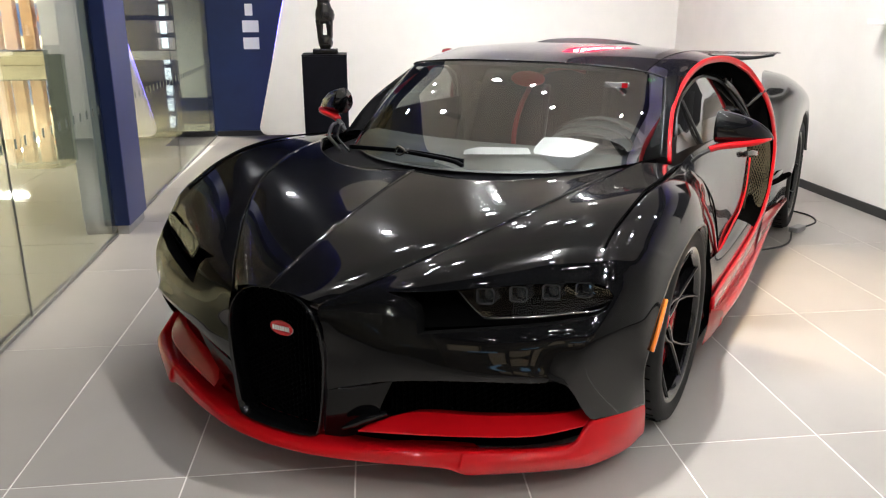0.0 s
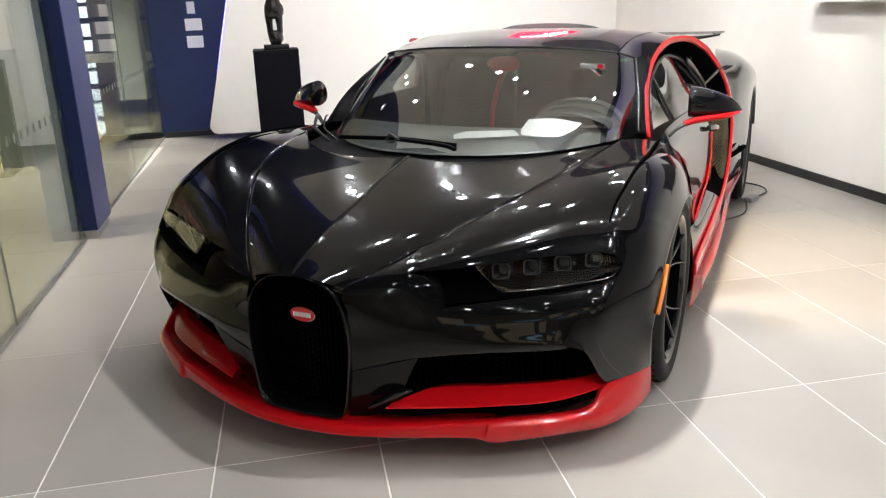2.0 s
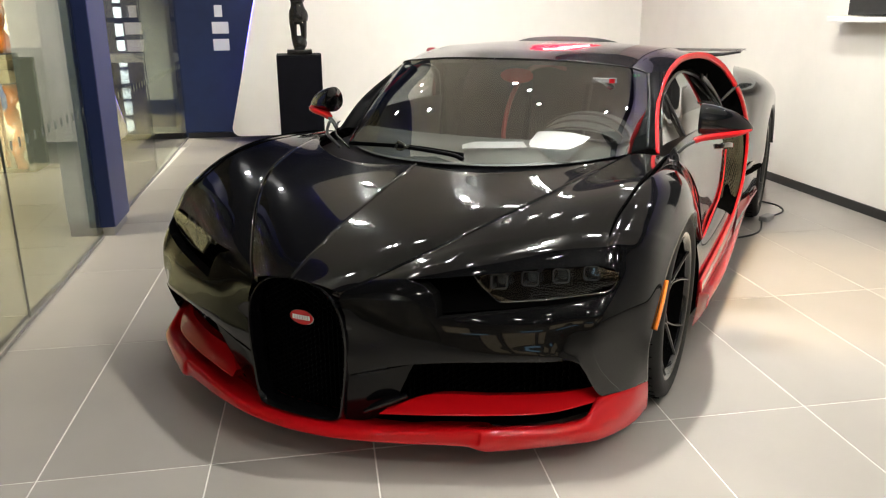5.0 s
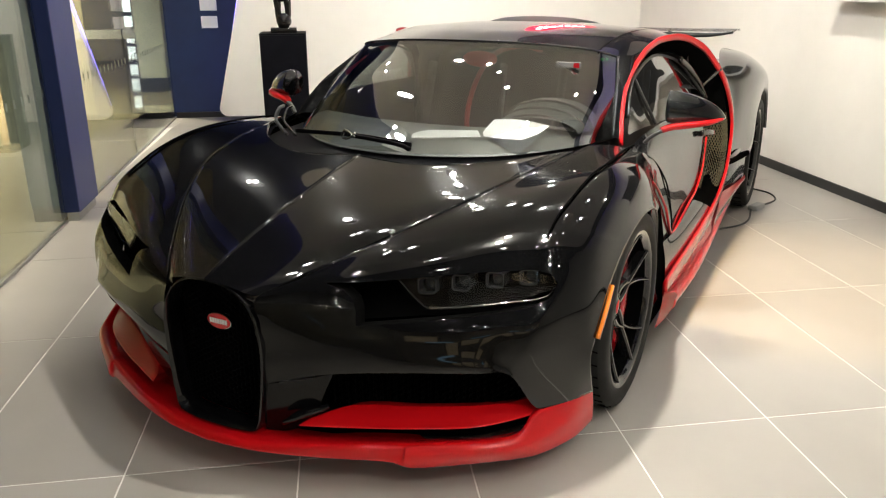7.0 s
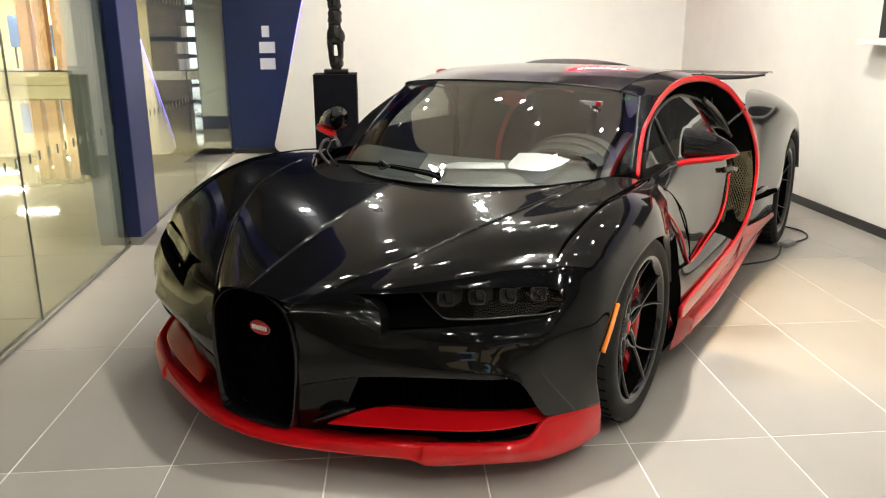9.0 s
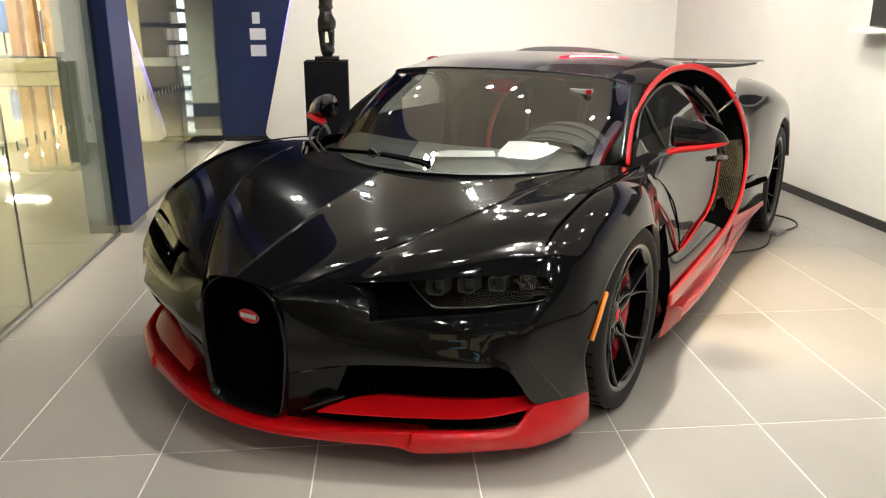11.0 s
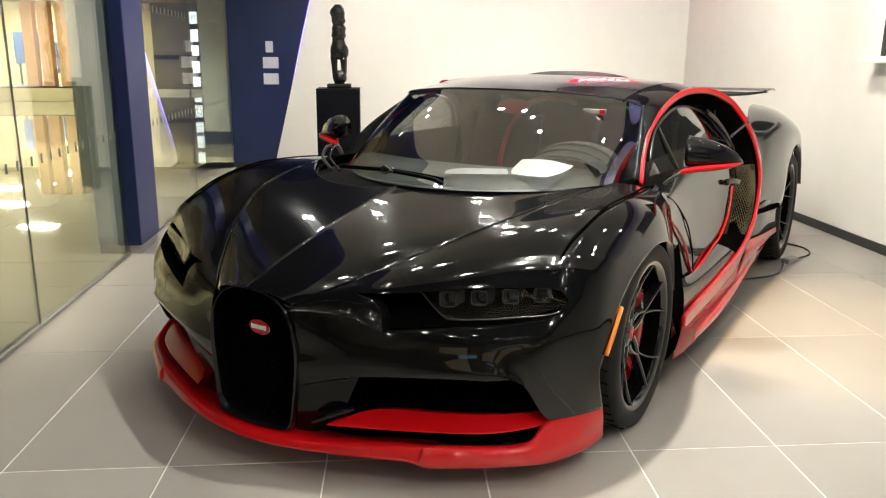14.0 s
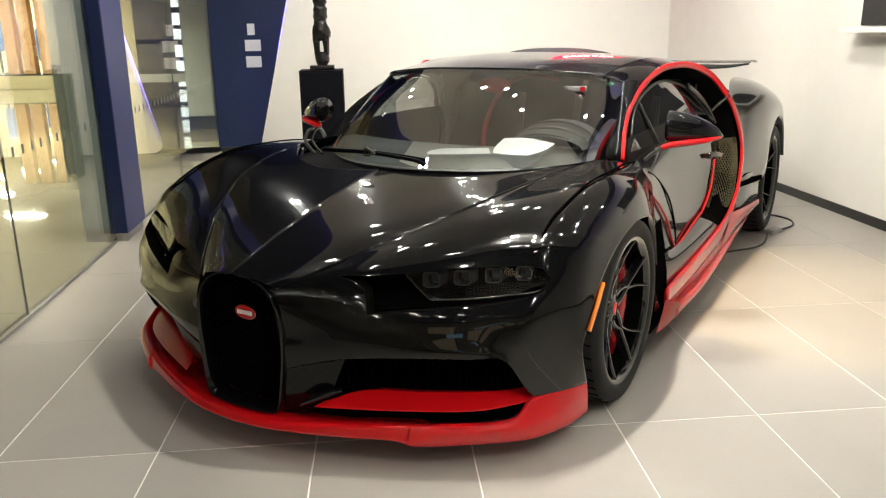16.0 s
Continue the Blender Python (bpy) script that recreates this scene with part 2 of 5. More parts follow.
def cut(bm, poly, axis, inside_only=None):
    """Cuts the outline poly, drawn in the plane across axis, into the sheet and takes the inside out. Returns the rim's edges."""
    a, b = [k for k in range(3) if k != axis]
    n = len(poly)
    lo = [min(p[k] for p in poly) - 0.02 for k in (0, 1)]
    hi = [max(p[k] for p in poly) + 0.02 for k in (0, 1)]

    def near(f):
        return any(lo[0] < v.co[a] < hi[0] and lo[1] < v.co[b] < hi[1] for v in f.verts) and (inside_only is None or inside_only(f.calc_center_median()))

    for i in range(n):
        p, q = poly[i], poly[(i + 1) % n]
        co, no = Vector((0, 0, 0)), Vector((0, 0, 0))
        co[a], co[b] = p
        no[a], no[b] = -(q[1] - p[1]), q[0] - p[0]
        fs = [f for f in bm.faces if near(f)]
        geom = list({v for f in fs for v in f.verts}) + list({e for f in fs for e in f.edges}) + fs
        bmesh.ops.bisect_plane(bm, geom=geom, dist=1e-5, plane_co=co, plane_no=no)

    def inside(c):
        x, y, r = c[a], c[b], False
        for i in range(n):
            (x0, y0), (x1, y1) = poly[i], poly[(i + 1) % n]
            if (y0 > y) != (y1 > y) and x < (x1 - x0) * (y - y0) / (y1 - y0) + x0:
                r = not r
        return r

    dead = [f for f in bm.faces if near(f) and inside(f.calc_center_median())]
    rim = [e for e in {e for f in dead for e in f.edges} if any(f not in dead for f in e.link_faces)]
    dead_set = set(dead)
    rim = [e for e in {e for f in dead for e in f.edges} if any(f not in dead_set for f in e.link_faces)]
    bmesh.ops.delete(bm, geom=dead, context="FACES")
    return [e for e in rim if e.is_valid]


def lip(bm, rim, shift):
    """Draws a rim's edges out along shift as a wall."""
    r = bmesh.ops.extrude_edge_only(bm, edges=rim)
    bmesh.ops.translate(bm, vec=Vector(shift), verts=[g for g in r["geom"] if isinstance(g, bmesh.types.BMVert)])


# ---- the room ----
X0, X1, Y0, Y1, YB = -1.15, 4.03, -4.0, 8.62, 9.05
floor = box("floor", X0 - 0.10, 4.3, -4.6, 9.2, -0.10, -0.0016, M_GROUT, label="pale grout bed of the tiled showroom floor", kind="structure")
ceiling = box("ceiling", X0 - 0.05, 4.3, -4.6, 9.2, CEIL, CEIL + 0.1, M_CEILD, label="dark navy showroom ceiling round a pale panel", kind="structure")
ceiling_hall = box("ceiling_hall", -16.0, X0 - 0.052, -4.6, 30.0, CEIL, CEIL + 0.1, M_HALLCEIL, label="dim brown hall ceiling", kind="structure")
box("ceiling_hall_end", X0 - 0.05, 4.3, 9.202, 30.0, CEIL, CEIL + 0.1, M_HALLCEIL, label="dim brown hall ceiling", kind="structure")
PANEL = (-0.20, 3.52, 1.1, 6.7)


def rounded(x0, x1, y0, y1, r, per=8):
    out = []
    for cx, cy, a0 in ((x1 - r, y1 - r, 0), (x0 + r, y1 - r, 90), (x0 + r, y0 + r, 180), (x1 - r, y0 + r, 270)):
        out += [(cx + r * math.cos(radians(a0 + 90 * k / per)), cy + r * math.sin(radians(a0 + 90 * k / per))) for k in range(per + 1)]
    return out


def drop_panel():
    """The pale panel that hangs under the dark ceiling, with a violet strip round its upper edge."""
    out = rounded(*PANEL, 0.45)
    bm = bmesh.new()
    lo, hi = [[bm.verts.new((x, y, z)) for x, y in out] for z in (2.90, 2.955)]
    n = len(out)
    bm.faces.new(lo[::-1]), bm.faces.new(hi)
    for k in range(n):
        bm.faces.new([lo[k], lo[(k + 1) % n], hi[(k + 1) % n], hi[k]])
    part("ceiling_panel", bm, M_GLOWCEIL, label="pale hanging ceiling panel with rounded corners and an added faint glow", kind="structure")
    inn = rounded(PANEL[0] + 0.02, PANEL[1] - 0.02, PANEL[2] + 0.02, PANEL[3] - 0.02, 0.43)
    bm = bmesh.new()
    rows = [[bm.verts.new((x, y, z)) for x, y in o_] for o_, z in ((inn, 2.957), (out, 2.957), (out, 2.972), (inn, 2.972))]
    for a, b in zip(rows, rows[1:]):
        for k in range(n):
            bm.faces.new([a[k], a[(k + 1) % n], b[(k + 1) % n], b[k]])
    part("trim_ceiling_led", bm, emit_mat("violet_ceiling_led", (0.26, 0.20, 1.0), 20), label="violet light strip round the ceiling panel", kind="structure")


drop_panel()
box("wall_east", X1, X1 + 0.15, -4.6, YB + 0.15, 0, CEIL, M_WALL, label="plain white painted wall with black baseboard", kind="structure")
box("wall_north", 0.20, X1, YB, YB + 0.15, 0, CEIL, M_WALL, label="white painted back wall", kind="structure")
wall_blue = box("wall_blue", X0 - 0.02, 0.20, YB, YB + 0.15, 0, CEIL, M_BLUE, label="deep blue painted wall behind the white panel", kind="structure")
# out of view: its dark brown sets what the car's front mirrors
box("wall_south", -16.0, X1, -4.6, -4.45, 0, CEIL, M_DARKW, label="unseen dark brown wall added behind the visitor", kind="structure")
baseboard = box("baseboard", X1 - 0.012, X1, -4.4, YB, 0, 0.068, M_BASE, label="black baseboard along the white wall", kind="structure")


def white_panel():
    """The back wall's white facing: it stands off the blue wall, with a raked and rounded free end."""
    r, x_b, x_t, z_b, z_t = 0.09, -0.60, 0.10, 0.085, CEIL
    out = [(X1, z_b)]
    for k in range(7):
        a = radians(270 - k * 15)
        out.append((x_b + r + r * math.cos(a), z_b + r + r * math.sin(a)))
    out += [(x_t, z_t), (X1, z_t)]
    bm = bmesh.new()
    rows = [[bm.verts.new((x, y, z)) for x, z in out] for y in (Y1 - 0.13, Y1 - 0.04)]
    n = len(out)
    bm.faces.new(rows[0]), bm.faces.new(rows[1][::-1])
    for k in range(n):
        bm.faces.new([rows[1][k], rows[1][(k + 1) % n], rows[0][(k + 1) % n], rows[0][k]])
    bmesh.ops.recalc_face_normals(bm, faces=bm.faces[:])
    return part("wall_panel_north", bm, M_WALL, label="white wall panel with a raked rounded edge", kind="structure")


white_panel()
strip = tube("trim_led_strip", [(-0.590, Y1 - 0.030, 0.17), (-0.265, Y1 - 0.030, 1.55), (0.100, Y1 - 0.030, CEIL - 0.05)], 0.008, emit_mat("violet_led", (0.22, 0.18, 1.0), 9), label="violet light strip behind the white panel")
tagged(strip, kind="structure")
box("baseboard_north", -1.14, X1 - 0.012, YB - 0.03, YB, 0, 0.06, M_BASE, label="black recessed baseboard under the white wall", kind="structure")

plinth = new("plinth")
plinth.matrix_world = pose(0.155, 7.455, 0.0)
for name, x0, z0, z1 in (("body", 0.205, 0.0, 0.985), ("top_plate", 0.207, 0.9855, 1.0)):
    p_ = box(name, -x0, x0, -x0, x0, z0, z1, M_PLINTH, plinth, bevel=0.003)
tagged(plinth, "matt black square display plinth on the tiles")
tagged(plinth, category="plinth")


def statue():
    bm = bmesh.new()
    box_into(bm, 0.05, 0.28, 7.34, 7.55, 1.001, 1.045, 0.006)
    cx, cy = 0.165, 7.445

    def lump(z0, z1, prof, ox=0.0, tw=0.0, n=20):
        rings = []
        for i, (r1, r2) in enumerate(prof):
            z = z0 + (z1 - z0) * i / (len(prof) - 1)
            rings.append([bm.verts.new((cx + ox + r1 * math.cos(k * math.tau / n + tw * i) * (1 + 0.10 * math.sin(3 * k * math.tau / n + i)), cy + r2 * math.sin(k * math.tau / n + tw * i), z)) for k in range(n)])
        for a, b in zip(rings, rings[1:]):
            for k in range(n):
                bm.faces.new([a[k], a[(k + 1) % n], b[(k + 1) % n], b[k]])
        bm.faces.new(rings[0][::-1]), bm.faces.new(rings[-1])

    lump(1.045, 1.17, [(0.045, 0.05), (0.065, 0.07), (0.068, 0.07), (0.062, 0.06), (0.05, 0.05)])
    for sx in (-1, 1):
        lump(1.12, 1.30, [(0.022, 0.03), (0.028, 0.035), (0.028, 0.035), (0.032, 0.04), (0.035, 0.045)], ox=sx * 0.045)
    lump(1.27, 1.47, [(0.06, 0.05), (0.085, 0.065), (0.09, 0.07), (0.08, 0.065), (0.06, 0.055), (0.055, 0.05)], tw=0.1)
    lump(1.46, 1.60, [(0.055, 0.05), (0.07, 0.06), (0.062, 0.055), (0.07, 0.06), (0.05, 0.05)], tw=0.2)
    lump(1.59, 1.78, [(0.05, 0.05), (0.068, 0.06), (0.06, 0.055), (0.072, 0.06), (0.06, 0.05), (0.03, 0.03)], tw=-0.15)
    return part("statue", bm, M_BRONZE, smooth=True)


tagged(statue(), "polished dark bronze abstract statue on the black plinth", "statue")


def switch_plate(x0, x1, z0, z1, gangs):
    base = box("switch_plate", x0, x1, YB - 0.012, YB - 0.001, z0, z1, M_WHITE, bevel=0.003)
    tagged(base, "white light switch plate on the blue wall", "switch", group="switches on the blue wall")
    w = (x1 - x0) / gangs
    for k in range(gangs):
        c = x0 + (k + 0.5) * w
        box("rocker", c - 0.017, c + 0.017, YB - 0.018, YB - 0.0115, z0 + 0.03, z1 - 0.03, M_WHITE, base, bevel=0.002)


switch_plate(-0.742, -0.658, 1.332, 1.458, 1)
switch_plate(-0.779, -0.601, 1.154, 1.280, 3)
switch_plate(-0.779, -0.606, 0.971, 1.097, 3)

# the red oval sign, high on the back wall
def wall_sign():
    n, cx, cz, yb = 48, 3.15, 2.22, Y1 - 0.131
    bm = bmesh.new()
    f0 = [bm.verts.new((cx + 0.46 * math.cos(k * math.tau / n), yb, cz + 0.20 * math.sin(k * math.tau / n))) for k in range(n)]
    f1 = [bm.verts.new((cx + 0.46 * math.cos(k * math.tau / n), yb - 0.05, cz + 0.20 * math.sin(k * math.tau / n))) for k in range(n)]
    for k in range(n):
        bm.faces.new([f0[k], f0[(k + 1) % n], f1[(k + 1) % n], f1[k]])
    bm.faces.new(f1[::-1])
    bmesh.ops.recalc_face_normals(bm, faces=bm.faces[:])
    ob = part("wall_sign", bm, emit_mat("red_sign_face", (0.9, 0.01, 0.06), 2.2))
    tagged(ob, "lit red oval sign with white bars on the white wall", "sign")
    m = emit_mat("white_sign_letter", (1, 0.98, 0.98), 6.0)
    for k in range(7):
        box("sign_bar", cx - 0.32 + k * 0.094, cx - 0.255 + k * 0.094, yb - 0.056, yb - 0.0505, cz - 0.065, cz + 0.065, m, ob)


wall_sign()

# wall display on the white wall
tv = box("wall_display", X1 - 0.07, X1 - 0.012, 3.2, 4.84, 1.345, 2.2, M_TRIM, label="dark wall display above a white ledge", bevel=0.004)
tagged(tv, category="screen")
ledge = box("wall_ledge", X1 - 0.15, X1, 3.1, 4.95, 1.30, 1.335, M_WHITE, label="thin white ledge under the wall display", bevel=0.003)
tagged(ledge, category="shelf")

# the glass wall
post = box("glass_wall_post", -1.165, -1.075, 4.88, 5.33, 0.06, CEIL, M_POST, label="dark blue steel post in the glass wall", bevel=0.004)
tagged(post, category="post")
# added plate that puts the light on the east face into its colour
box("post_lit_plate", -1.0745, -1.071, 4.885, 5.325, 0.06, CEIL, M_POSTLIT, post, "thin plate in the lit tone of the post's blue")
box("post_shoe", -1.155, -1.085, 4.90, 5.30, 0.0, 0.06, M_STEEL, post, "satin steel shoe")
M_OUTER = mat("grey_green_post", (0.36, 0.40, 0.385), 0.5, vary=0.05)
post2 = box("outer_post", -1.36, -1.19, 4.9, 5.3, 0.09, CEIL, M_OUTER, label="grey-green painted post outside the glass", bevel=0.004)
tagged(post2, category="post")
box("post_shoe", -1.355, -1.195, 4.91, 5.29, 0.0, 0.09, M_STEEL, post2, "satin steel shoe")
pil = box("hall_pillar", -2.0, -1.64, 11.5, 11.9, 0.0, CEIL, mat("pale_pillar_paint", (0.60, 0.64, 0.62), 0.5, vary=0.05), label="pale grey-green pillar with dark base outside the glass")
tagged(pil, category="pillar")
box("base_band", -2.01, -1.63, 11.49, 11.91, 0.0, 0.19, mat("pillar_base", (0.06, 0.065, 0.07), 0.4), pil, "dark grey base band")
M_FRIT = mat("frit_dot", (0.16, 0.19, 0.17), 0.6)
M_SEAL = mat("joint_seal", (0.05, 0.055, 0.045), 0.5)
for k, (y0, y1) in enumerate(((-4.4, 0.5), (0.506, 3.417), (3.423, 4.87), (5.34, 6.98), (6.986, 9.04))):
    p = box("window_%d" % (k + 1), X0 - 0.012, X0, y0, y1, 0.018, CEIL, M_GLASS, label="frameless clear glass wall pane", kind="structure")
    p.visible_shadow = False
    if k in (1, 2, 3, 4):
        n = 0
        for z in (0.79, 1.62):
            y = y0 + 0.09
            while y < y1 - 0.05 and y > 1.5 or y < 1.5:
                if y > 1.5:
                    box("frit_mark", X0 + 0.001, X0 + 0.002, y, y + 0.022, z, z + 0.045, M_FRIT, p)
                y += 0.115
    if k in (1, 3):
        box("joint_seal", X0 - 0.011, X0 - 0.001, y1 + 0.0005, y1 + 0.0055, 0.018, CEIL, M_SEAL, p, "dark silicone joint")
box("trim_glass_channel", X0 - 0.017, X0 + 0.005, -4.4, 4.87, 0.0, 0.016, M_STEEL, label="slim steel floor channel under the glass", kind="structure")
box("trim_glass_channel_north", X0 - 0.017, X0 + 0.005, 5.34, 9.04, 0.0, 0.016, M_STEEL, label="slim steel floor channel under the glass", kind="structure")

# the hall outside
M_HALL = mat("hall_floor_stone", (0.36, 0.315, 0.22), 0.03, vary=0.06, scale=1.5, coat=0.3)
M_CREAM = mat("cream_paint", (0.68, 0.60, 0.40), 0.55, vary=0.03)
M_SLAT = mat("peach_wood", (0.74, 0.44, 0.24), 0.5, vary=0.12, scale=9)
M_ORANGE = mat("orange_lacquer", (0.74, 0.20, 0.02), 0.25, vary=0.15, coat=0.6)
M_SCREEN = mat("blue_board", (0.05, 0.09, 0.22), 0.5)
hall = box("floor_hall", -16.0, X0 - 0.105, -4.6, 30, -0.10, -0.008, M_GROUT, label="grout bed of the hall floor", kind="structure")
box("wall_hall_west", -16.0, -15.85, 15.0, 30, 0, CEIL, M_CREAM, label="cream far wall of the hall", kind="structure")
# out-of-view stretch, coloured brown so the passenger wing mirrors less brightness
box("wall_hall_southwest", -16.0, -15.85, -4.6, 15.0, 0, CEIL, mat("brown_plaster", (0.16, 0.13, 0.08), 0.5, vary=0.3, scale=1.2), label="unseen far wall of the hall, made brown to dim reflections", kind="structure")
box("wall_hall_north", -15.85, 4.3, 29.85, 30, 0, CEIL, M_CREAM, label="cream end wall of the hall", kind="structure")
box("wall_hall_east", -1.0, -0.85, 9.21, 29.8, 0, CEIL, M_CREAM, label="cream side wall of the hall", kind="structure")
dais = box("platform", -12.5, -7.2, 21.8, 23.4, 0, 0.36, M_CREAM, label="low cream display platform in the hall", bevel=0.01)
tagged(dais, category="platform")
box("platform_edge", -12.51, -7.19, 21.79, 23.41, 0.36, 0.385, M_TRIM, dais, "dark top edge")


def slat(x):
    s_ = box("wood_slat", x, x + 0.29, 22.1, 22.4, 0.386, 2.6, M_SLAT, bevel=0.01)
    return tagged(s_, "upright pale wooden slat on the cream platform", "slat", group="slats on the platform")


for x in (-8.86, -8.44, -7.98):
    slat(x)


def orange_figure():
    bm = bmesh.new()
    n, rings = 14, []
    for i in range(16):
        z = 0.386 + i * 0.15
        r = 0.16 + 0.05 * math.sin(i * 1.3) + 0.03 * math.sin(i * 2.9)
        ox = 0.06 * math.sin(i * 0.9)
        rings.append([bm.verts.new((-7.36 + ox + r * math.cos(k * math.tau / n), 22.2 + r * math.sin(k * math.tau / n), z)) for k in range(n)])
    for a, b in zip(rings, rings[1:]):
        for k in range(n):
            bm.faces.new([a[k], a[(k + 1) % n], b[(k + 1) % n], b[k]])
    bm.faces.new(rings[0][::-1]), bm.faces.new(rings[-1])
    return part("sculpture", bm, M_ORANGE, smooth=True)


tagged(orange_figure(), "glossy orange abstract sculpture on the cream platform", "sculpture")
for x, z0, z1 in ((-11.2, 0.9, 1.9), (-9.9, 0.6, 1.6)):
    b_ = box("notice_board", x, x + 1.0, 27.0, 27.06, z0, z1, M_SCREEN, label="blue board on a dark stand in the hall", bevel=0.01)
    tagged(b_, category="board")
    for dx in (0.1, 0.85):
        box("board_leg", x + dx, x + dx + 0.05, 27.0, 27.06, 0, z0, M_TRIM, b_)
col = box("hall_column", -2.45, -2.19, 7.72, 8.0, 1.08, CEIL, mat("white_column", (0.66, 0.66, 0.62), 0.5), label="pale square column with a grey-green dado in the hall")
tagged(col, category="column")
box("column_dado", -2.455, -2.185, 7.715, 8.005, 0.0, 1.08, mat("dado_grey", (0.20, 0.225, 0.215), 0.4, vary=0.06), col, "grey-green dado")
M_FARWALL = mat("grey_brown_plaster", (0.20, 0.18, 0.15), 0.6, vary=0.12, scale=2)
box("wall_hall_partition", -7.4, -1.02, 29.3, 29.8, 0, CEIL, M_FARWALL, label="grey-brown end wall of the hall", kind="structure")
shop = box("shop_window", -6.05, -5.80, 29.26, 29.298, 0.1, 2.7, emit_mat("shop_glow", (0.86, 0.93, 1.0), 3.5), label="narrow bright lit shop window at the hall's end")
tagged(shop, category="window")
for k in range(4):
    box("shop_mullion", -6.06, -5.79, 29.24, 29.2595, 0.45 + k * 0.55, 0.58 + k * 0.55 + 0.06 * (k % 2), M_TRIM, shop)
box("trim_hall_band", -7.4, -1.02, 29.27, 29.298, 1.05, 1.20, M_TRIM, label="dark band along the hall's end wall", kind="structure")

# lit panels, set to feed the bumper's reflections, on the added wall behind the visitor
M_COOL = emit_mat("cool_lit_panel", (0.45, 0.75, 1.0), 1.5)
for x, z, w in ((-0.6, 1.15, 0.5), (0.5, 1.55, 0.7), (1.9, 1.15, 0.45), (2.9, 1.7, 0.6)):
    p_ = box("lit_sign", x, x + w, -4.449, -4.41, z, z + 0.12, M_COOL, bevel=0.004)
    tagged(p_, "small cool white lit sign on the dark wall", "sign", group="lit signs on the dark wall")

M_WARM = emit_mat("warm_lit_panel", (1.0, 0.80, 0.52), 0.2)
for x, z, w, h in ((-0.95, 1.25, 0.55, 0.9), (-0.25, 0.65, 0.30, 0.5), (0.15, 0.9, 0.75, 0.5), (1.05, 0.6, 0.35, 0.7), (1.5, 1.55, 0.5, 0.7), (2.25, 0.85, 0.7, 0.65), (3.15, 1.2, 0.6, 0.8)):
    p_ = box("lit_display", x, x + w, -4.449, -4.40, z, z + h, M_WARM, bevel=0.004)
    tagged(p_, "warmly lit display niche on the dark wall", "display", group="lit displays on the dark wall")
    for x_ in (x - 0.03, x + w):
        box("display_frame", x_, x_ + 0.03, -4.449, -4.39, z, z + h, M_TRIM, p_)

# ---- lamps ----
M_BULB = emit_mat("spot_lens", (1.0, 0.97, 0.92), 400)
M_BULBT = emit_mat("track_spot_lens", (1.0, 0.95, 0.86), 620)
M_CAN = mat("white_can", (0.7, 0.69, 0.66), 0.4)
RAIL = [(0.28, 6.15), (0.20, 5.65), (0.17, 4.6), (1.2, 5.95), (1.3, 5.68), (1.1, 4.95), (1.32, 4.6), (1.42, 4.15), (1.52, 3.5), (0.25, 3.64), (0.48, 3.3), (0.66, 1.7), (1.56, 2.25), (2.74, 3.0), (2.71, 2.4), (-0.62, 6.3), (0.05, 2.3), (1.1, 1.6), (2.1, 1.5), (2.2, 4.3), (2.5, 5.2), (2.0, 6.0), (1.1, 5.3), (2.75, 6.2), (1.4, 7.3), (2.3, 7.25), (3.45, 3.1), (3.5, 4.6), (1.85, 2.75), (2.3, 2.0), (1.3, 1.15)]
TRACK = [(1.3, 0.3), (2.57, 0.5), (-0.2, 0.4), (0.4, -0.9), (1.67, -0.6), (1.45, -0.95), (3.0, -0.9), (1.2, -1.8), (2.4, -2.3), (-0.18, -2.1), (0.2, -1.7), (3.4, -2.6), (0.9, -3.2), (-0.7, -0.8), (0.62, -2.5), (1.75, -1.5), (2.05, -3.3), (1.25, -2.7), (2.85, -1.7), (0.0, -3.4), (2.2, -0.3), (0.75, 0.2), (-0.52, -2.25)]
HALL_LAMPS = [(-2.4, -3.3), (-1.4, -2.8), (-1.75, -4.0), (-2.3, -1.6), (-3.0, -2.6), (-3.4, -3.9), (-1.65, -3.45), (-2.6, -4.3), (-2.65, -2.35), (-3.4, -0.4), (-2.4, 0.6)]


def bulb(x, y, z, r, parent, m=M_BULB):
    bm = bmesh.new()
    bmesh.ops.create_circle(bm, cap_ends=True, segments=20, radius=r, matrix=pose(x, y, z, 180, 0, 0))
    part("lens", bm, m, parent)


def ceiling_spot(x, y, four=False, m=M_BULB, r=0.028):
    top = 2.90 if PANEL[0] + 0.06 < x < PANEL[1] - 0.06 and PANEL[2] + 0.06 < y < PANEL[3] - 0.06 else CEIL
    bm = bmesh.new()
    bmesh.ops.create_cone(bm, cap_ends=True, segments=20, radius1=0.055, radius2=0.055, depth=0.08, matrix=pose(x, y, top - 0.04))
    can = part("ceiling_spot", bm, M_CAN)
    tagged(can, "small round white ceiling spotlight", "lamp", group="ceiling spotlights")
    if four:
        for dx, dy in ((-0.026, -0.02), (0.024, -0.024), (-0.02, 0.026), (0.027, 0.02)):
            bulb(x + dx, y + dy, top - 0.0825, r * 0.46, can, m)
    else:
        bulb(x, y, top - 0.0825, r, can, m)


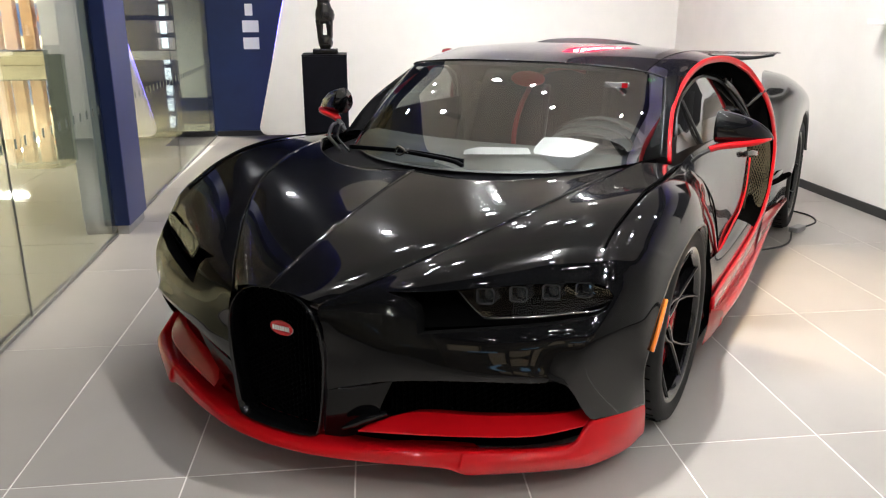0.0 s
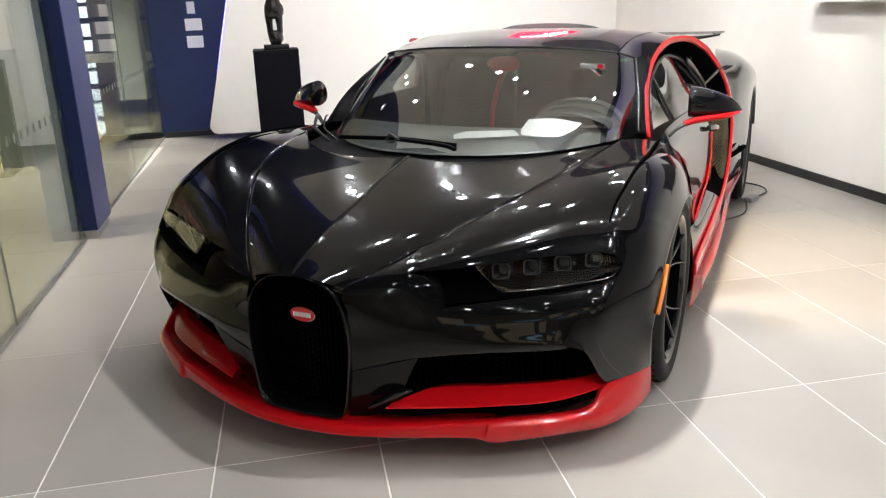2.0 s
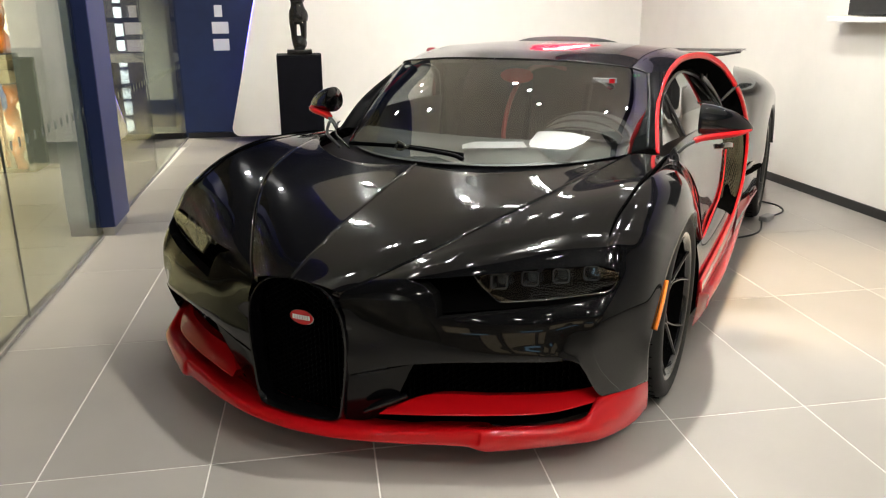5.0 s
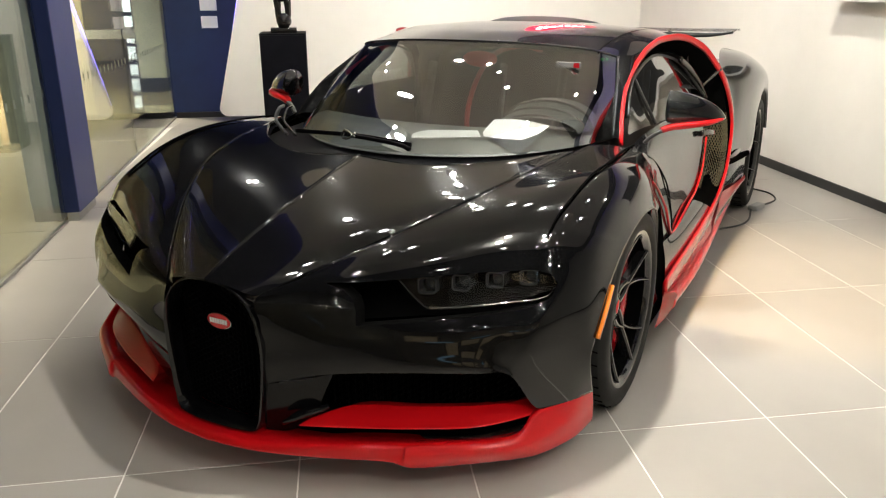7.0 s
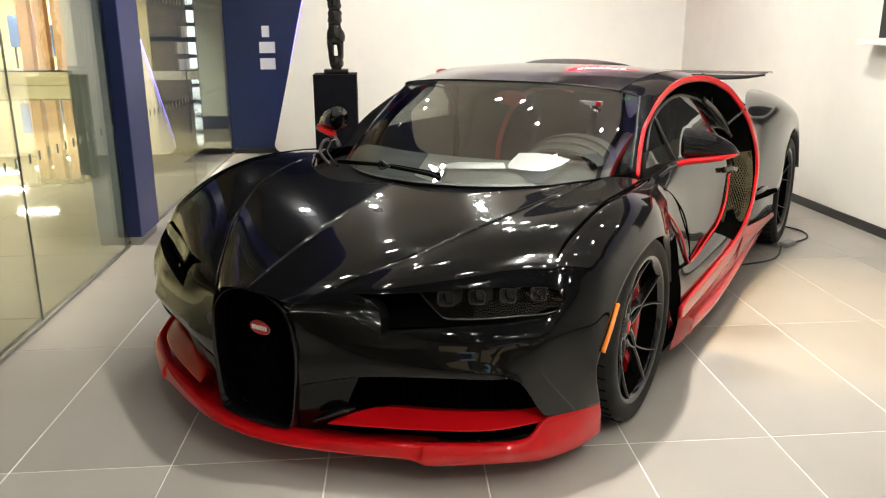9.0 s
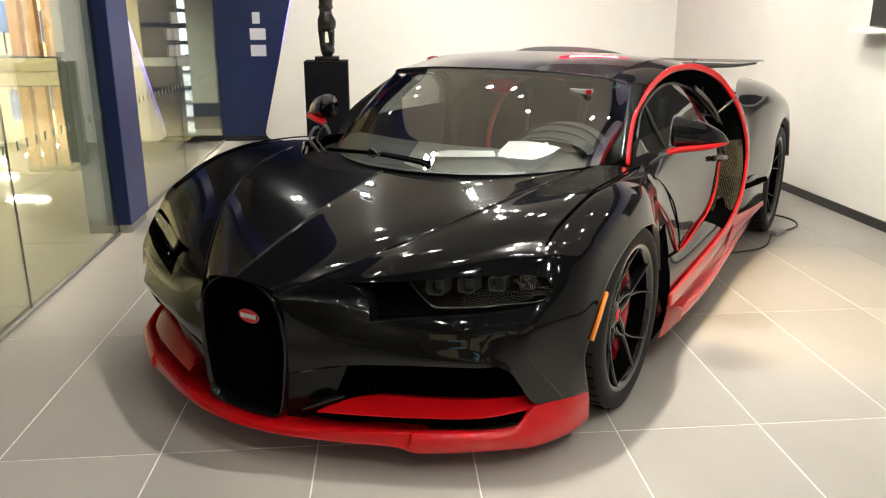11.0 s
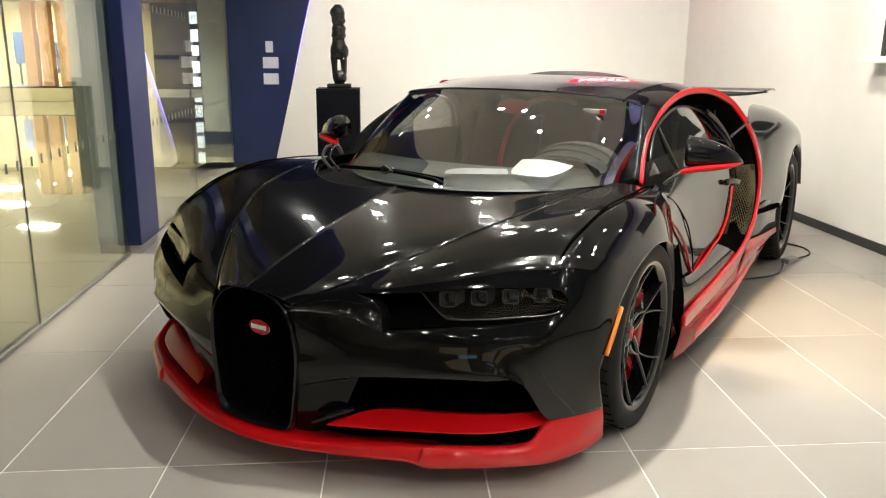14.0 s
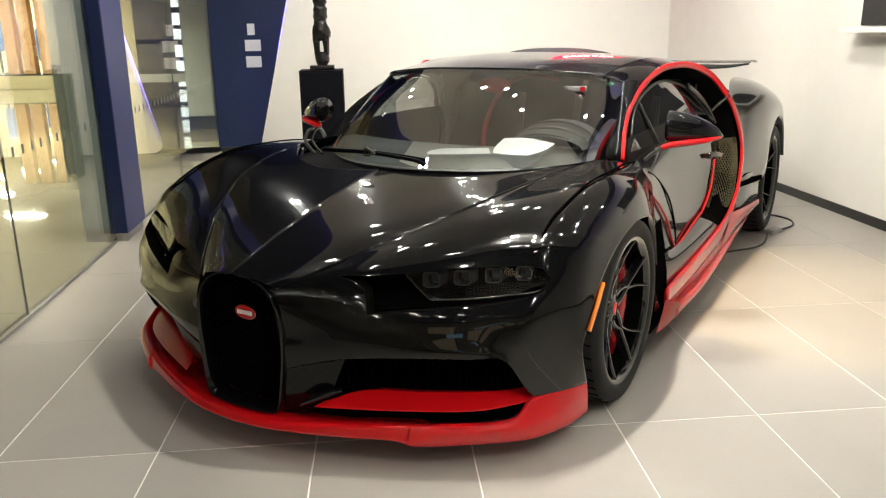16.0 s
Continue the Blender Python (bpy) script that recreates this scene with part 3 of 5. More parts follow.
for k, (x, y) in enumerate(RAIL):
    ceiling_spot(x, y, k % 6 == 3 or x < -0.5)
for k, (x, y) in enumerate(TRACK):
    ceiling_spot(x, y, k % 3 == 1, M_BULBT, 0.019)
for x, y in HALL_LAMPS:
    ceiling_spot(x, y, False, M_BULBT if y < -1 else M_BULB)
for x, y, tx, ty, w in ((1.95, 0.7, 1.7, 1.6, 50), (0.0, 1.9, -0.4, 2.8, 10), (1.15, 2.40, 2.9, 2.4, 135), (1.62, 3.3, 3.5, 3.6, 130), (2.9, 4.2, 3.9, 7.2, 128), (2.5, 5.2, 3.55, 8.2, 108), (0.2, 6.2, 0.1, 8.2, 90), (1.2, 6.1, 1.4, 8.4, 96), (0.1, 3.9, -0.6, 5.2, 55)):
    spot(x, y, tx, ty, w * 1.42, cone=95)
spot(1.9, 3.05, 2.70, 3.20, 270, cone=42, colour=(1.0, 0.72, 0.36))
spot(1.06, 2.20, 0.92, 1.70, 195, cone=92)
spot(1.67, -0.6, 0.92, 1.74, 135, tz=0.18, cone=28)
# two added spots that brighten the unseen south wall for the bumper's reflection
spot(1.2, -1.8, 0.7, -4.4, 70, tz=1.1, cone=80)
spot(2.4, -2.3, 2.7, -4.4, 45, tz=1.1, cone=80)
for x, y in ((-3.4, 4.5), (-3.4, 7.5), (-2.6, 9.9), (-4.2, 10.8), (-5.4, 13.8), (-6.5, 16.8), (-8.0, 19.7), (-9.96, 22.7), (-11.4, 25.6), (-10.3, 26.6), (-10.45, 28.6)):
    near = y < 18
    ceiling_panel(x, y, 0.95, 0.035 if near else 0.22, 120 if near else 300, (1.0, 0.91, 0.70), 100 if near else 175)

# ---- the car: x runs back from the nose, y to the driver's side, z up ----
car = new("sports_car")
car.matrix_world = pose(0.13, 2.073, 0, 0, 0, 53.6)
tagged(car, "low two-seat black carbon and red sports car on grey tiles", "car")


def cpart(name, bm, material, parent=None, label="", side=1, smooth=True):
    """A part of the car, drawn with y to the driver's side; side -1 puts it on the other side."""
    bmesh.ops.recalc_face_normals(bm, faces=bm.faces[:])
    if side > 0:
        mirror_y(bm)
    return part(name, bm, material, parent or car, label, smooth)


def sheet(name, curves, material, parent=None, label="", side=1, pu=6, pv=6, cuts=(), thick=0.0):
    bm = bmesh.new()
    grid_mesh(bm, loft(curves, pu, pv))
    for poly, axis, shift in cuts:
        rim = cut(bm, poly, axis)
        if shift:
            lip(bm, rim, shift)
    if thick:
        thicken(bm, thick)
    return cpart(name, bm, material, parent, label, side)


def bar(name, pts, widths, heights, material, parent=None, label="", side=1, n=40, round_=0.35, up=(0, 0, 1)):
    """A moulding of rectangular section swept along pts."""
    c = spline(pts, n)
    w = np.interp(np.linspace(0, 1, n), np.linspace(0, 1, len(widths)), widths)
    h = np.interp(np.linspace(0, 1, n), np.linspace(0, 1, len(heights)), heights)
    bm = bmesh.new()
    rings = []
    k = round_
    shape = [(-1, -1 + k), (-1 + k, -1), (1 - k, -1), (1, -1 + k), (1, 1 - k), (1 - k, 1), (-1 + k, 1), (-1, 1 - k)]
    for i in range(n):
        t = Vector(c[min(i + 1, n - 1)] - c[max(i - 1, 0)]).normalized()
        a = t.cross(Vector(up)).normalized()
        b = a.cross(t).normalized()
        rings.append([bm.verts.new(Vector(c[i]) + a * (p * w[i] / 2) + b * (q * h[i] / 2)) for p, q in shape])
    for i in range(n - 1):
        for j in range(8):
            bm.faces.new([rings[i][j], rings[i][(j + 1) % 8], rings[i + 1][(j + 1) % 8], rings[i + 1][j]])
    bm.faces.new(rings[0][::-1]), bm.faces.new(rings[-1])
    return cpart(name, bm, material, parent, label, side)


FW, RW = (0.90, 0.345), (3.83, 0.358)


def ell(c, a, b, deg, y):
    return (c[0] + a * math.cos(radians(deg)), y, c[1] + b * math.sin(radians(deg)))


def shifted(pts, dx=0.0, dy=0.0, dz=0.0):
    return [(p[0] + dx, p[1] + dy, p[2] + dz) for p in pts]


# front wings and bumper, one skin on each side; each curve runs from the bumper up over the nose to the scuttle
V_LINE = [(-0.035, 0.172, 0.300), (-0.040, 0.180, 0.365), (-0.034, 0.184, 0.430), (-0.040, 0.186, 0.500), (-0.030, 0.172, 0.571), (0.08, 0.262, 0.618), (0.33, 0.439, 0.705), (0.60, 0.582, 0.775), (0.90, 0.672, 0.815), (1.24, 0.728, 0.835)]
A1 = [(0.016, 0.388, 0.362), (0.012, 0.390, 0.384), (0.016, 0.395, 0.425), (0.034, 0.400, 0.495), (0.095, 0.410, 0.614), (0.195, 0.450, 0.665), (0.42, 0.560, 0.735), (0.67, 0.665, 0.790), (0.95, 0.738, 0.822), (1.27, 0.760, 0.833)]
A2 = [(0.174, 0.742, 0.374), (0.167, 0.740, 0.396), (0.166, 0.715, 0.430), (0.186, 0.700, 0.505), (0.280, 0.700, 0.634), (0.35, 0.712, 0.695), (0.53, 0.755, 0.765), (0.75, 0.800, 0.812), (1.00, 0.828, 0.828), (1.30, 0.800, 0.828)]
A3 = [(0.335, 0.885, 0.222), (0.282, 0.880, 0.385), (0.284, 0.890, 0.440), (0.312, 0.905, 0.520), (0.405, 0.905, 0.634), (0.45, 0.890, 0.700), (0.61, 0.892, 0.775), (0.82, 0.905, 0.822), (1.05, 0.908, 0.828), (1.35, 0.865, 0.808)]
A4 = [(0.44, 0.955, 0.210), (0.40, 0.965, 0.390), (0.41, 0.978, 0.450), (0.435, 0.985, 0.530), (0.49, 0.982, 0.620), (0.54, 0.978, 0.675), (0.68, 0.985, 0.735), (0.87, 0.995, 0.775), (1.09, 0.990, 0.775), (1.39, 0.930, 0.745)]
A5 = [(0.535, 0.995, 0.205)] + [ell((0.905, 0.30), 0.455, 0.390, a, y) for a, y in ((172, 1.005), (163, 1.01), (150, 1.015), (138, 1.02), (124, 1.025), (107, 1.03), (86, 1.03), (58, 1.02), (14, 0.99))]
A2B = [(0.238, 0.836, 0.362)] + [tuple(p + (q - p) * 0.66 for p, q in zip(a, b)) for a, b in zip(A2[1:], A3[1:])]
LAMP = [(0.342, 0.613), (0.45, 0.617), (0.56, 0.624), (0.70, 0.634), (0.85, 0.637), (0.89, 0.628), (0.915, 0.603), (0.908, 0.570), (0.861, 0.548), (0.77, 0.533), (0.62, 0.519), (0.445, 0.505), (0.437, 0.545), (0.424, 0.574), (0.393, 0.598)]
for s in (1, -1):
    bm = bmesh.new()
    g = relax(loft([V_LINE, A1, A2, A2B, A3, A4, A5], 14, 14), 74, 126, 0, 84, 70)
    g = relax(relax(g, 14, 60, 0, 84, 12), 3, 66, 2, 80, 10)
    grid_mesh(bm, g)
    rim = cut(bm, LAMP, 0, lambda c: c.x < 0.6)
    lb = bmesh.new()
    for e in rim:
        p, q = e.verts[0].co.copy(), e.verts[1].co.copy()
        d_ = Vector((0.045, 0, -0.004))
        lb.faces.new([lb.verts.new(v) for v in (p, q, q + d_, p + d_)])
    bmesh.ops.remove_doubles(lb, verts=lb.verts[:], dist=1e-5)
    cpart("lamp_recess", lb, M_VOID, label="matt black edge of the lamp opening", side=s, smooth=False)
    edge = [e for e in bm.edges if e.is_boundary and all(abs(v.co.y - np.interp(v.co.x, [p[0] for p in V_LINE[4:]], [p[1] for p in V_LINE[4:]])) < 0.02 and v.co.x > -0.02 for v in e.verts) and e.verts[0].co.z > 0.56]
    lip(bm, edge, (0, 0.002, -0.016))
    arch = [e for e in bm.edges if e.is_boundary and e.verts[0].co.y > 0.97 and e.verts[1].co.y > 0.97]
    lip(bm, arch, (0.012, -0.045, 0))
    wing = cpart("front_wing", bm, M_WING, label="glossy black carbon front wing and bumper side", side=s)

# bonnet, with a raised spine
HOOD_C = [(-0.052, 0, 0.607), (0.05, 0, 0.648), (0.22, 0, 0.700), (0.40, 0, 0.745), (0.60, 0, 0.788), (0.78, 0, 0.820)]
HOOD_R = [(-0.052, 0.004, 0.606), (0.05, 0.004, 0.647), (0.22, 0.004, 0.699), (0.39, 0.005, 0.742), (0.58, 0.005, 0.783), (0.775, 0.006, 0.818)]
HOOD_S = [(-0.052, 0.010, 0.605), (0.05, 0.011, 0.645), (0.22, 0.012, 0.696), (0.39, 0.013, 0.739), (0.575, 0.015, 0.780), (0.77, 0.018, 0.815)]
HOOD_B = [(-0.048, 0.080, 0.598), (0.05, 0.120, 0.636), (0.22, 0.17, 0.689), (0.40, 0.21, 0.737), (0.585, 0.25, 0.777), (0.755, 0.29, 0.809)]
HOOD_V = [(-0.030, 0.165, 0.572), (0.08, 0.255, 0.619), (0.33, 0.432, 0.706), (0.60, 0.575, 0.776), (0.90, 0.665, 0.816), (1.13, 0.705, 0.832)]
HOOD_W = [(-0.041, 0.132, 0.586), (0.063, 0.20, 0.630), (0.272, 0.322, 0.702), (0.50, 0.425, 0.760), (0.74, 0.490, 0.800), (0.905, 0.530, 0.822)]
for s in (1, -1):
    bm = bmesh.new()
    grid_mesh(bm, relax(loft([HOOD_C, HOOD_R, HOOD_S, HOOD_B, HOOD_W, HOOD_V], 14, 10), 0, 70, 20, 50, 90))
    edge = [e for e in bm.edges if e.is_boundary and all(v.co.x > 0.6 or v.co.y > 0.14 for v in e.verts) and all(v.co.y > 0.001 for v in e.verts)]
    lip(bm, edge, (0, -0.002, -0.016))
    cpart("bonnet", bm, M_CARBON, label="black bonnet half with a raised centre spine", side=s)
    bar("shut_gap", shifted(V_LINE[4:], dy=-0.0035, dz=-0.016), [0.016], [0.006], M_VOID, side=s)

# lower front: splitter, blade and intake
LIP_TOP = [(-0.085, 0.0, 0.136), (-0.072, 0.16, 0.139), (-0.03, 0.34, 0.149), (0.045, 0.52, 0.156), (0.072, 0.585, 0.159), (0.082, 0.61, 0.16), (0.243, 0.842, 0.162), (0.316, 0.886, 0.2), (0.435, 0.957, 0.206), (0.54, 0.992, 0.207)]
LIP_MID = [(-0.112, 0.0, 0.124), (-0.098, 0.16, 0.126), (-0.048, 0.34, 0.132), (0.025, 0.52, 0.134), (0.054, 0.585, 0.134), (0.054, 0.611, 0.131), (0.223, 0.861, 0.138), (0.320, 0.924, 0.141), (0.436, 0.973, 0.149), (0.545, 0.996, 0.15)]
LIP_BOT = [(-0.1, 0.0, 0.108), (-0.085, 0.16, 0.108), (-0.036, 0.34, 0.109), (0.03, 0.51, 0.108), (0.048, 0.56, 0.106), (0.072, 0.62, 0.092), (0.243, 0.856, 0.091), (0.33, 0.918, 0.084), (0.45, 0.968, 0.082), (0.555, 0.988, 0.085)]
LIP_IN = [(0.1, 0.0, 0.108), (0.1, 0.16, 0.108), (0.15, 0.34, 0.109), (0.19, 0.5, 0.108), (0.21, 0.56, 0.106), (0.22, 0.58, 0.092), (0.3, 0.72, 0.091), (0.42, 0.82, 0.084), (0.5, 0.86, 0.084), (0.6, 0.9, 0.087)]
LIP_BACK = [(0.02, 0.0, 0.128), (0.03, 0.16, 0.128), (0.07, 0.34, 0.127), (0.14, 0.52, 0.126), (0.165, 0.585, 0.126), (0.175, 0.61, 0.126), (0.315, 0.83, 0.132), (0.37, 0.876, 0.21), (0.45, 0.945, 0.21), (0.545, 0.985, 0.212)]
for s in (1, -1):
    sheet("front_splitter", [LIP_BACK, LIP_TOP, LIP_MID, LIP_BOT, LIP_IN], M_RED, side=s, label="glossy red front splitter")
    BL_F = [(-0.030, 0.292, 0.197), (0.018, 0.400, 0.195), (0.102, 0.580, 0.194), (0.212, 0.760, 0.192), (0.355, 0.888, 0.198)]
    BL_T = [(0.004, 0.305, 0.204)] + shifted(BL_F[1:4], 0.078, 0, 0.031) + [(0.415, 0.888, 0.226)]
    BL_K = shifted(BL_T, 0.045, 0, -0.012)
    BL_B = shifted(BL_F, 0.075, 0, -0.012)
    FACE = [[tuple(p + (q - p) * k for p, q in zip(a, b)) for a, b in zip(BL_F, BL_T)] for k in (0.0, 0.12, 0.5, 0.88, 1.0)]
    BACK = [tuple(p + (q - p) * 0.12 for p, q in zip(a, b)) for a, b in zip(BL_T, BL_K)]
    sheet("intake_blade", [BL_B, shifted(BL_F, 0.002, 0, -0.004), *FACE, BACK, BL_K], M_RED, side=s, label="red aero blade across the lower intake", pv=4)
    sheet("intake_duct", [[(0.02, 0.17, 0.34), (0.05, 0.39, 0.388), (0.21, 0.74, 0.398), (0.36, 0.90, 0.38)], [(0.26, 0.17, 0.25), (0.40, 0.38, 0.25), (0.54, 0.7, 0.25), (0.62, 0.9, 0.25)], [(0.0, 0.17, 0.112), (0.12, 0.38, 0.105), (0.28, 0.7, 0.105), (0.46, 0.88, 0.12)]], M_VOID, side=s, label="matt black intake duct")
    # honeycomb in the intake
    bm = bmesh.new()
    for i in range(28):
        for j in range(8):
            y = 0.33 + i * 0.0185
            z = 0.212 + j * 0.021 + (0.0105 if i % 2 else 0)
            x = 0.125 + 0.5 * (y - 0.36)
            ring = [(0.0125 * math.cos(k * math.pi / 3), 0.0125 * math.sin(k * math.pi / 3)) for k in range(6)]
            o_ = [bm.verts.new((x, y + p, z + q)) for p, q in ring]
            i_ = [bm.verts.new((x + 0.004, y + p * 0.76, z + q * 0.76)) for p, q in ring]
            for k in range(6):
                bm.faces.new([o_[k], o_[(k + 1) % 6], i_[(k + 1) % 6], i_[k]])
    cpart("intake_mesh", bm, M_NET, side=s, label="black honeycomb intake mesh", smooth=False)
    # lip of the bumper beside the grille
    sheet("grille_surround", [[(-0.035, 0.172, 0.300), (-0.03, 0.168, 0.22), (-0.012, 0.150, 0.130)], [(-0.020, 0.265, 0.328), (-0.008, 0.240, 0.24), (0.010, 0.22, 0.136)], [(0.016, 0.388, 0.362), (0.022, 0.338, 0.26), (0.04, 0.300, 0.172)]], M_SURR, side=s, label="gloss black panel beside the grille")
    if s > 0:
        bar("blade_root", [(-0.030, 0.235, 0.188), (-0.022, 0.262, 0.206), (-0.002, 0.300, 0.226), (0.040, 0.350, 0.238)], [0.012, 0.030, 0.034, 0.020], [0.010, 0.018, 0.020, 0.012], M_BLACK, side=s, label="gloss black fin at the blade's root", n=20)

# headlamps
for s in (1, -1):
    lamp = sheet("headlight", [[(0.14, 0.33, 0.64), (0.22, 0.50, 0.65), (0.36, 0.72, 0.66), (0.49, 0.93, 0.655)], [(0.24, 0.36, 0.56), (0.31, 0.52, 0.565), (0.42, 0.72, 0.575), (0.53, 0.92, 0.585)], [(0.13, 0.40, 0.49), (0.20, 0.54, 0.50), (0.32, 0.74, 0.51), (0.46, 0.93, 0.54)]], M_VOID, side=s, label="slim dark headlight with four square lamps")
    for k in range(4):
        y = 0.575 + k * 0.083
        x = 0.235 + k * 0.052
        z = 0.588 + k * 0.005
        h = 0.026 - 0.0005 * k
        bm = bmesh.new()
        ring = [(-1, -0.7), (-0.7, -1), (0.7, -1), (1, -0.7), (1, 0.7), (0.7, 1), (-0.7, 1), (-1, 0.7)]
        lo = [[bm.verts.new((x + d + p * 0.010 * 0.9, y + p * h * f_, z + q * h * f_)) for p, q in ring] for d, f_ in ((0.05, 1.0), (0.0, 1.0), (0.0, 0.82), (0.012, 0.78))]
        for a_, b_ in zip(lo, lo[1:]):
            for j in range(8):
                bm.faces.new([a_[j], a_[(j + 1) % 8], b_[(j + 1) % 8], b_[j]])
        cpart("lamp_frame", bm, M_BEZEL, lamp, "square lamp bezel", side=s, smooth=False)
        bm = bmesh.new()
        bmesh.ops.create_uvsphere(bm, u_segments=16, v_segments=10, radius=h * 0.8)
        bmesh.ops.transform(bm, matrix=Matrix.Translation((x + 0.016, y, z)) @ Matrix.Diagonal((0.45, 1, 1, 1)), verts=bm.verts[:])
        cpart("lamp_lens", bm, M_LAMPEYE, lamp, "dark glass lamp eye", side=s)
    bar("lamp_light_guide", [(0.205, 0.595, 0.534), (0.255, 0.70, 0.539), (0.32, 0.80, 0.547), (0.37, 0.885, 0.560), (0.392, 0.910, 0.590)], [0.006], [0.007], M_CHROME, lamp, "bright lower light guide", side=s)
    bar("lens_rim", [(0.180, 0.513, 0.617), (0.190, 0.553, 0.570), (0.200, 0.590, 0.537), (0.212, 0.612, 0.533)], [0.005], [0.005], M_RIM, lamp, "dark lens rim", side=s, n=20)
    cover = sheet("lens_cover", [shifted(c, -0.012, 0, 0.002) for c in [[(0.182, 0.515, 0.617), (0.275, 0.70, 0.631), (0.362, 0.85, 0.634), (0.398, 0.908, 0.618)], [(0.192, 0.555, 0.570), (0.268, 0.70, 0.583), (0.358, 0.86, 0.592), (0.393, 0.912, 0.590)], [(0.208, 0.604, 0.534), (0.262, 0.70, 0.537), (0.345, 0.84, 0.548), (0.385, 0.90, 0.566)]]], M_LENS, lamp, "clear lens cover", side=s)
    bar("side_marker", [(0.475, 1.016, 0.415), (0.520, 1.022, 0.482), (0.578, 1.022, 0.548)], [0.016], [0.012], M_AMBER, side=s, label="amber side marker", up=(0, 1, 0), n=16)

# scuttle, wipers
for s in (1, -1):
    sheet("scuttle", [[(0.75, 0, 0.765), (0.64, 0.10, 0.742), (0.69, 0.33, 0.745), (0.86, 0.52, 0.765), (1.12, 0.70, 0.775), (1.50, 0.735, 0.795)], [(0.93, 0, 0.785), (0.94, 0.10, 0.785), (0.99, 0.28, 0.785), (1.12, 0.48, 0.785), (1.30, 0.64, 0.782), (1.52, 0.72, 0.795)], [(1.10, 0, 0.810), (1.11, 0.10, 0.810), (1.14, 0.28, 0.810), (1.27, 0.50, 0.805), (1.42, 0.64, 0.795), (1.54, 0.70, 0.795)]], M_SCUT, side=s, label="gloss black scuttle under the windscreen")
    bar("shut_line", [(0.45, 0.858, 0.718), (0.53, 0.857, 0.757), (0.64, 0.866, 0.792), (0.82, 0.872, 0.826), (1.0, 0.878, 0.834), (1.25, 0.860, 0.827), (1.44, 0.842, 0.806)], [0.004, 0.009, 0.010], [0.006], M_VOID, side=s, label="dark shut line along the wing", n=50)
bar("wiper_blade", [(0.935, -0.41, 0.848), (0.935, -0.15, 0.852), (0.925, 0.0, 0.848), (0.912, 0.14, 0.840)], [0.012], [0.017], M_SCUT, label="black wiper blade on the windscreen")
wa = bar("wiper_arm", [(0.925, -0.15, 0.852), (0.915, -0.02, 0.846), (0.902, 0.10, 0.838), (0.895, 0.145, 0.826)], [0.014, 0.020], [0.014], M_SCUT, label="black wiper arm")
bar("wiper_bracket", [(0.925, -0.180, 0.846), (0.905, -0.150, 0.874), (0.91, -0.110, 0.850)], [0.010], [0.010], M_CHROME, wa, "silver wiper bracket", n=12)
bar("wiper_bracket", [(0.91, -0.165, 0.842), (0.895, -0.13, 0.846), (0.905, -0.102, 0.868)], [0.008], [0.008], M_CHROME, wa, "silver wiper bracket", n=12)
HINGE = [(0.93, -0.41, 0.828), (0.965, -0.47, 0.850), (1.01, -0.53, 0.872), (1.08, -0.565, 0.905), (1.18, -0.62, 0.90)]
bar("hinge_arm", HINGE, [0.008], [0.008], M_RIM, label="satin hinge arm at the windscreen foot", n=24)
bar("hinge_arm", shifted(HINGE, 0.02, -0.06, -0.004), [0.012], [0.012], M_TRIM, label="black hinge arm", n=24)

# cabin
WS_B = [(0.900, 0, 0.807), (0.957, 0.26, 0.807), (1.120, 0.50, 0.807), (1.30, 0.65, 0.808), (1.52, 0.735, 0.818)]
WS_M = [(1.27, 0, 1.03), (1.31, 0.27, 1.025), (1.43, 0.50, 1.008), (1.535, 0.62, 0.990), (1.645, 0.703, 0.965)]
WS_T = [(1.62, 0, 1.172), (1.645, 0.27, 1.168), (1.70, 0.46, 1.154), (1.745, 0.58, 1.138), (1.850, 0.645, 1.106)]
for s in (1, -1):
    g = loft([WS_B, WS_M, WS_T], 8, 10)
    bm = bmesh.new()
    grid_mesh(bm, g)
    ws = cpart("windscreen", bm, M_WIND, label="curved laminated windscreen", side=s)
    ws.visible_shadow = False
    # dark printed border
    bm = bmesh.new()
    inner = g * np.array([1, 1, 1]) + np.array([0.006, 0, -0.006])
    vs = [[bm.verts.new(inner[i, j]) for j in range(g.shape[1])] for i in range(g.shape[0])]
    for i in range(g.shape[0] - 1):
        for j in range(g.shape[1] - 1):
            if j >= g.shape[1] - 2 or i >= g.shape[0] - 6:
                bm.faces.new([vs[i][j], vs[i][j + 1], vs[i + 1][j + 1], vs[i + 1][j]])
    bmesh.ops.delete(bm, geom=[v for v in bm.verts if not v.link_faces], context="VERTS")
    cpart("screen_border", bm, M_NET, ws, "dark printed glass border", side=s)
    bar("pillar_trim", shifted([WS_B[4], WS_M[4], WS_T[4]], 0.055, -0.035, -0.012), [0.035], [0.03], M_VOID, ws, "dark inner pillar lining", side=s, up=(0, 1, 0))
    bar("screen_seal", shifted(WS_T, 0, 0, 0.002), [0.007], [0.006], M_SEALG, ws, "glossy seal bead", side=s)
    bar("screen_seal", shifted([WS_B[4], WS_M[4], WS_T[4]], 0, 0.004, 0.003), [0.008], [0.008], M_SEALG, ws, "glossy seal bead", side=s)

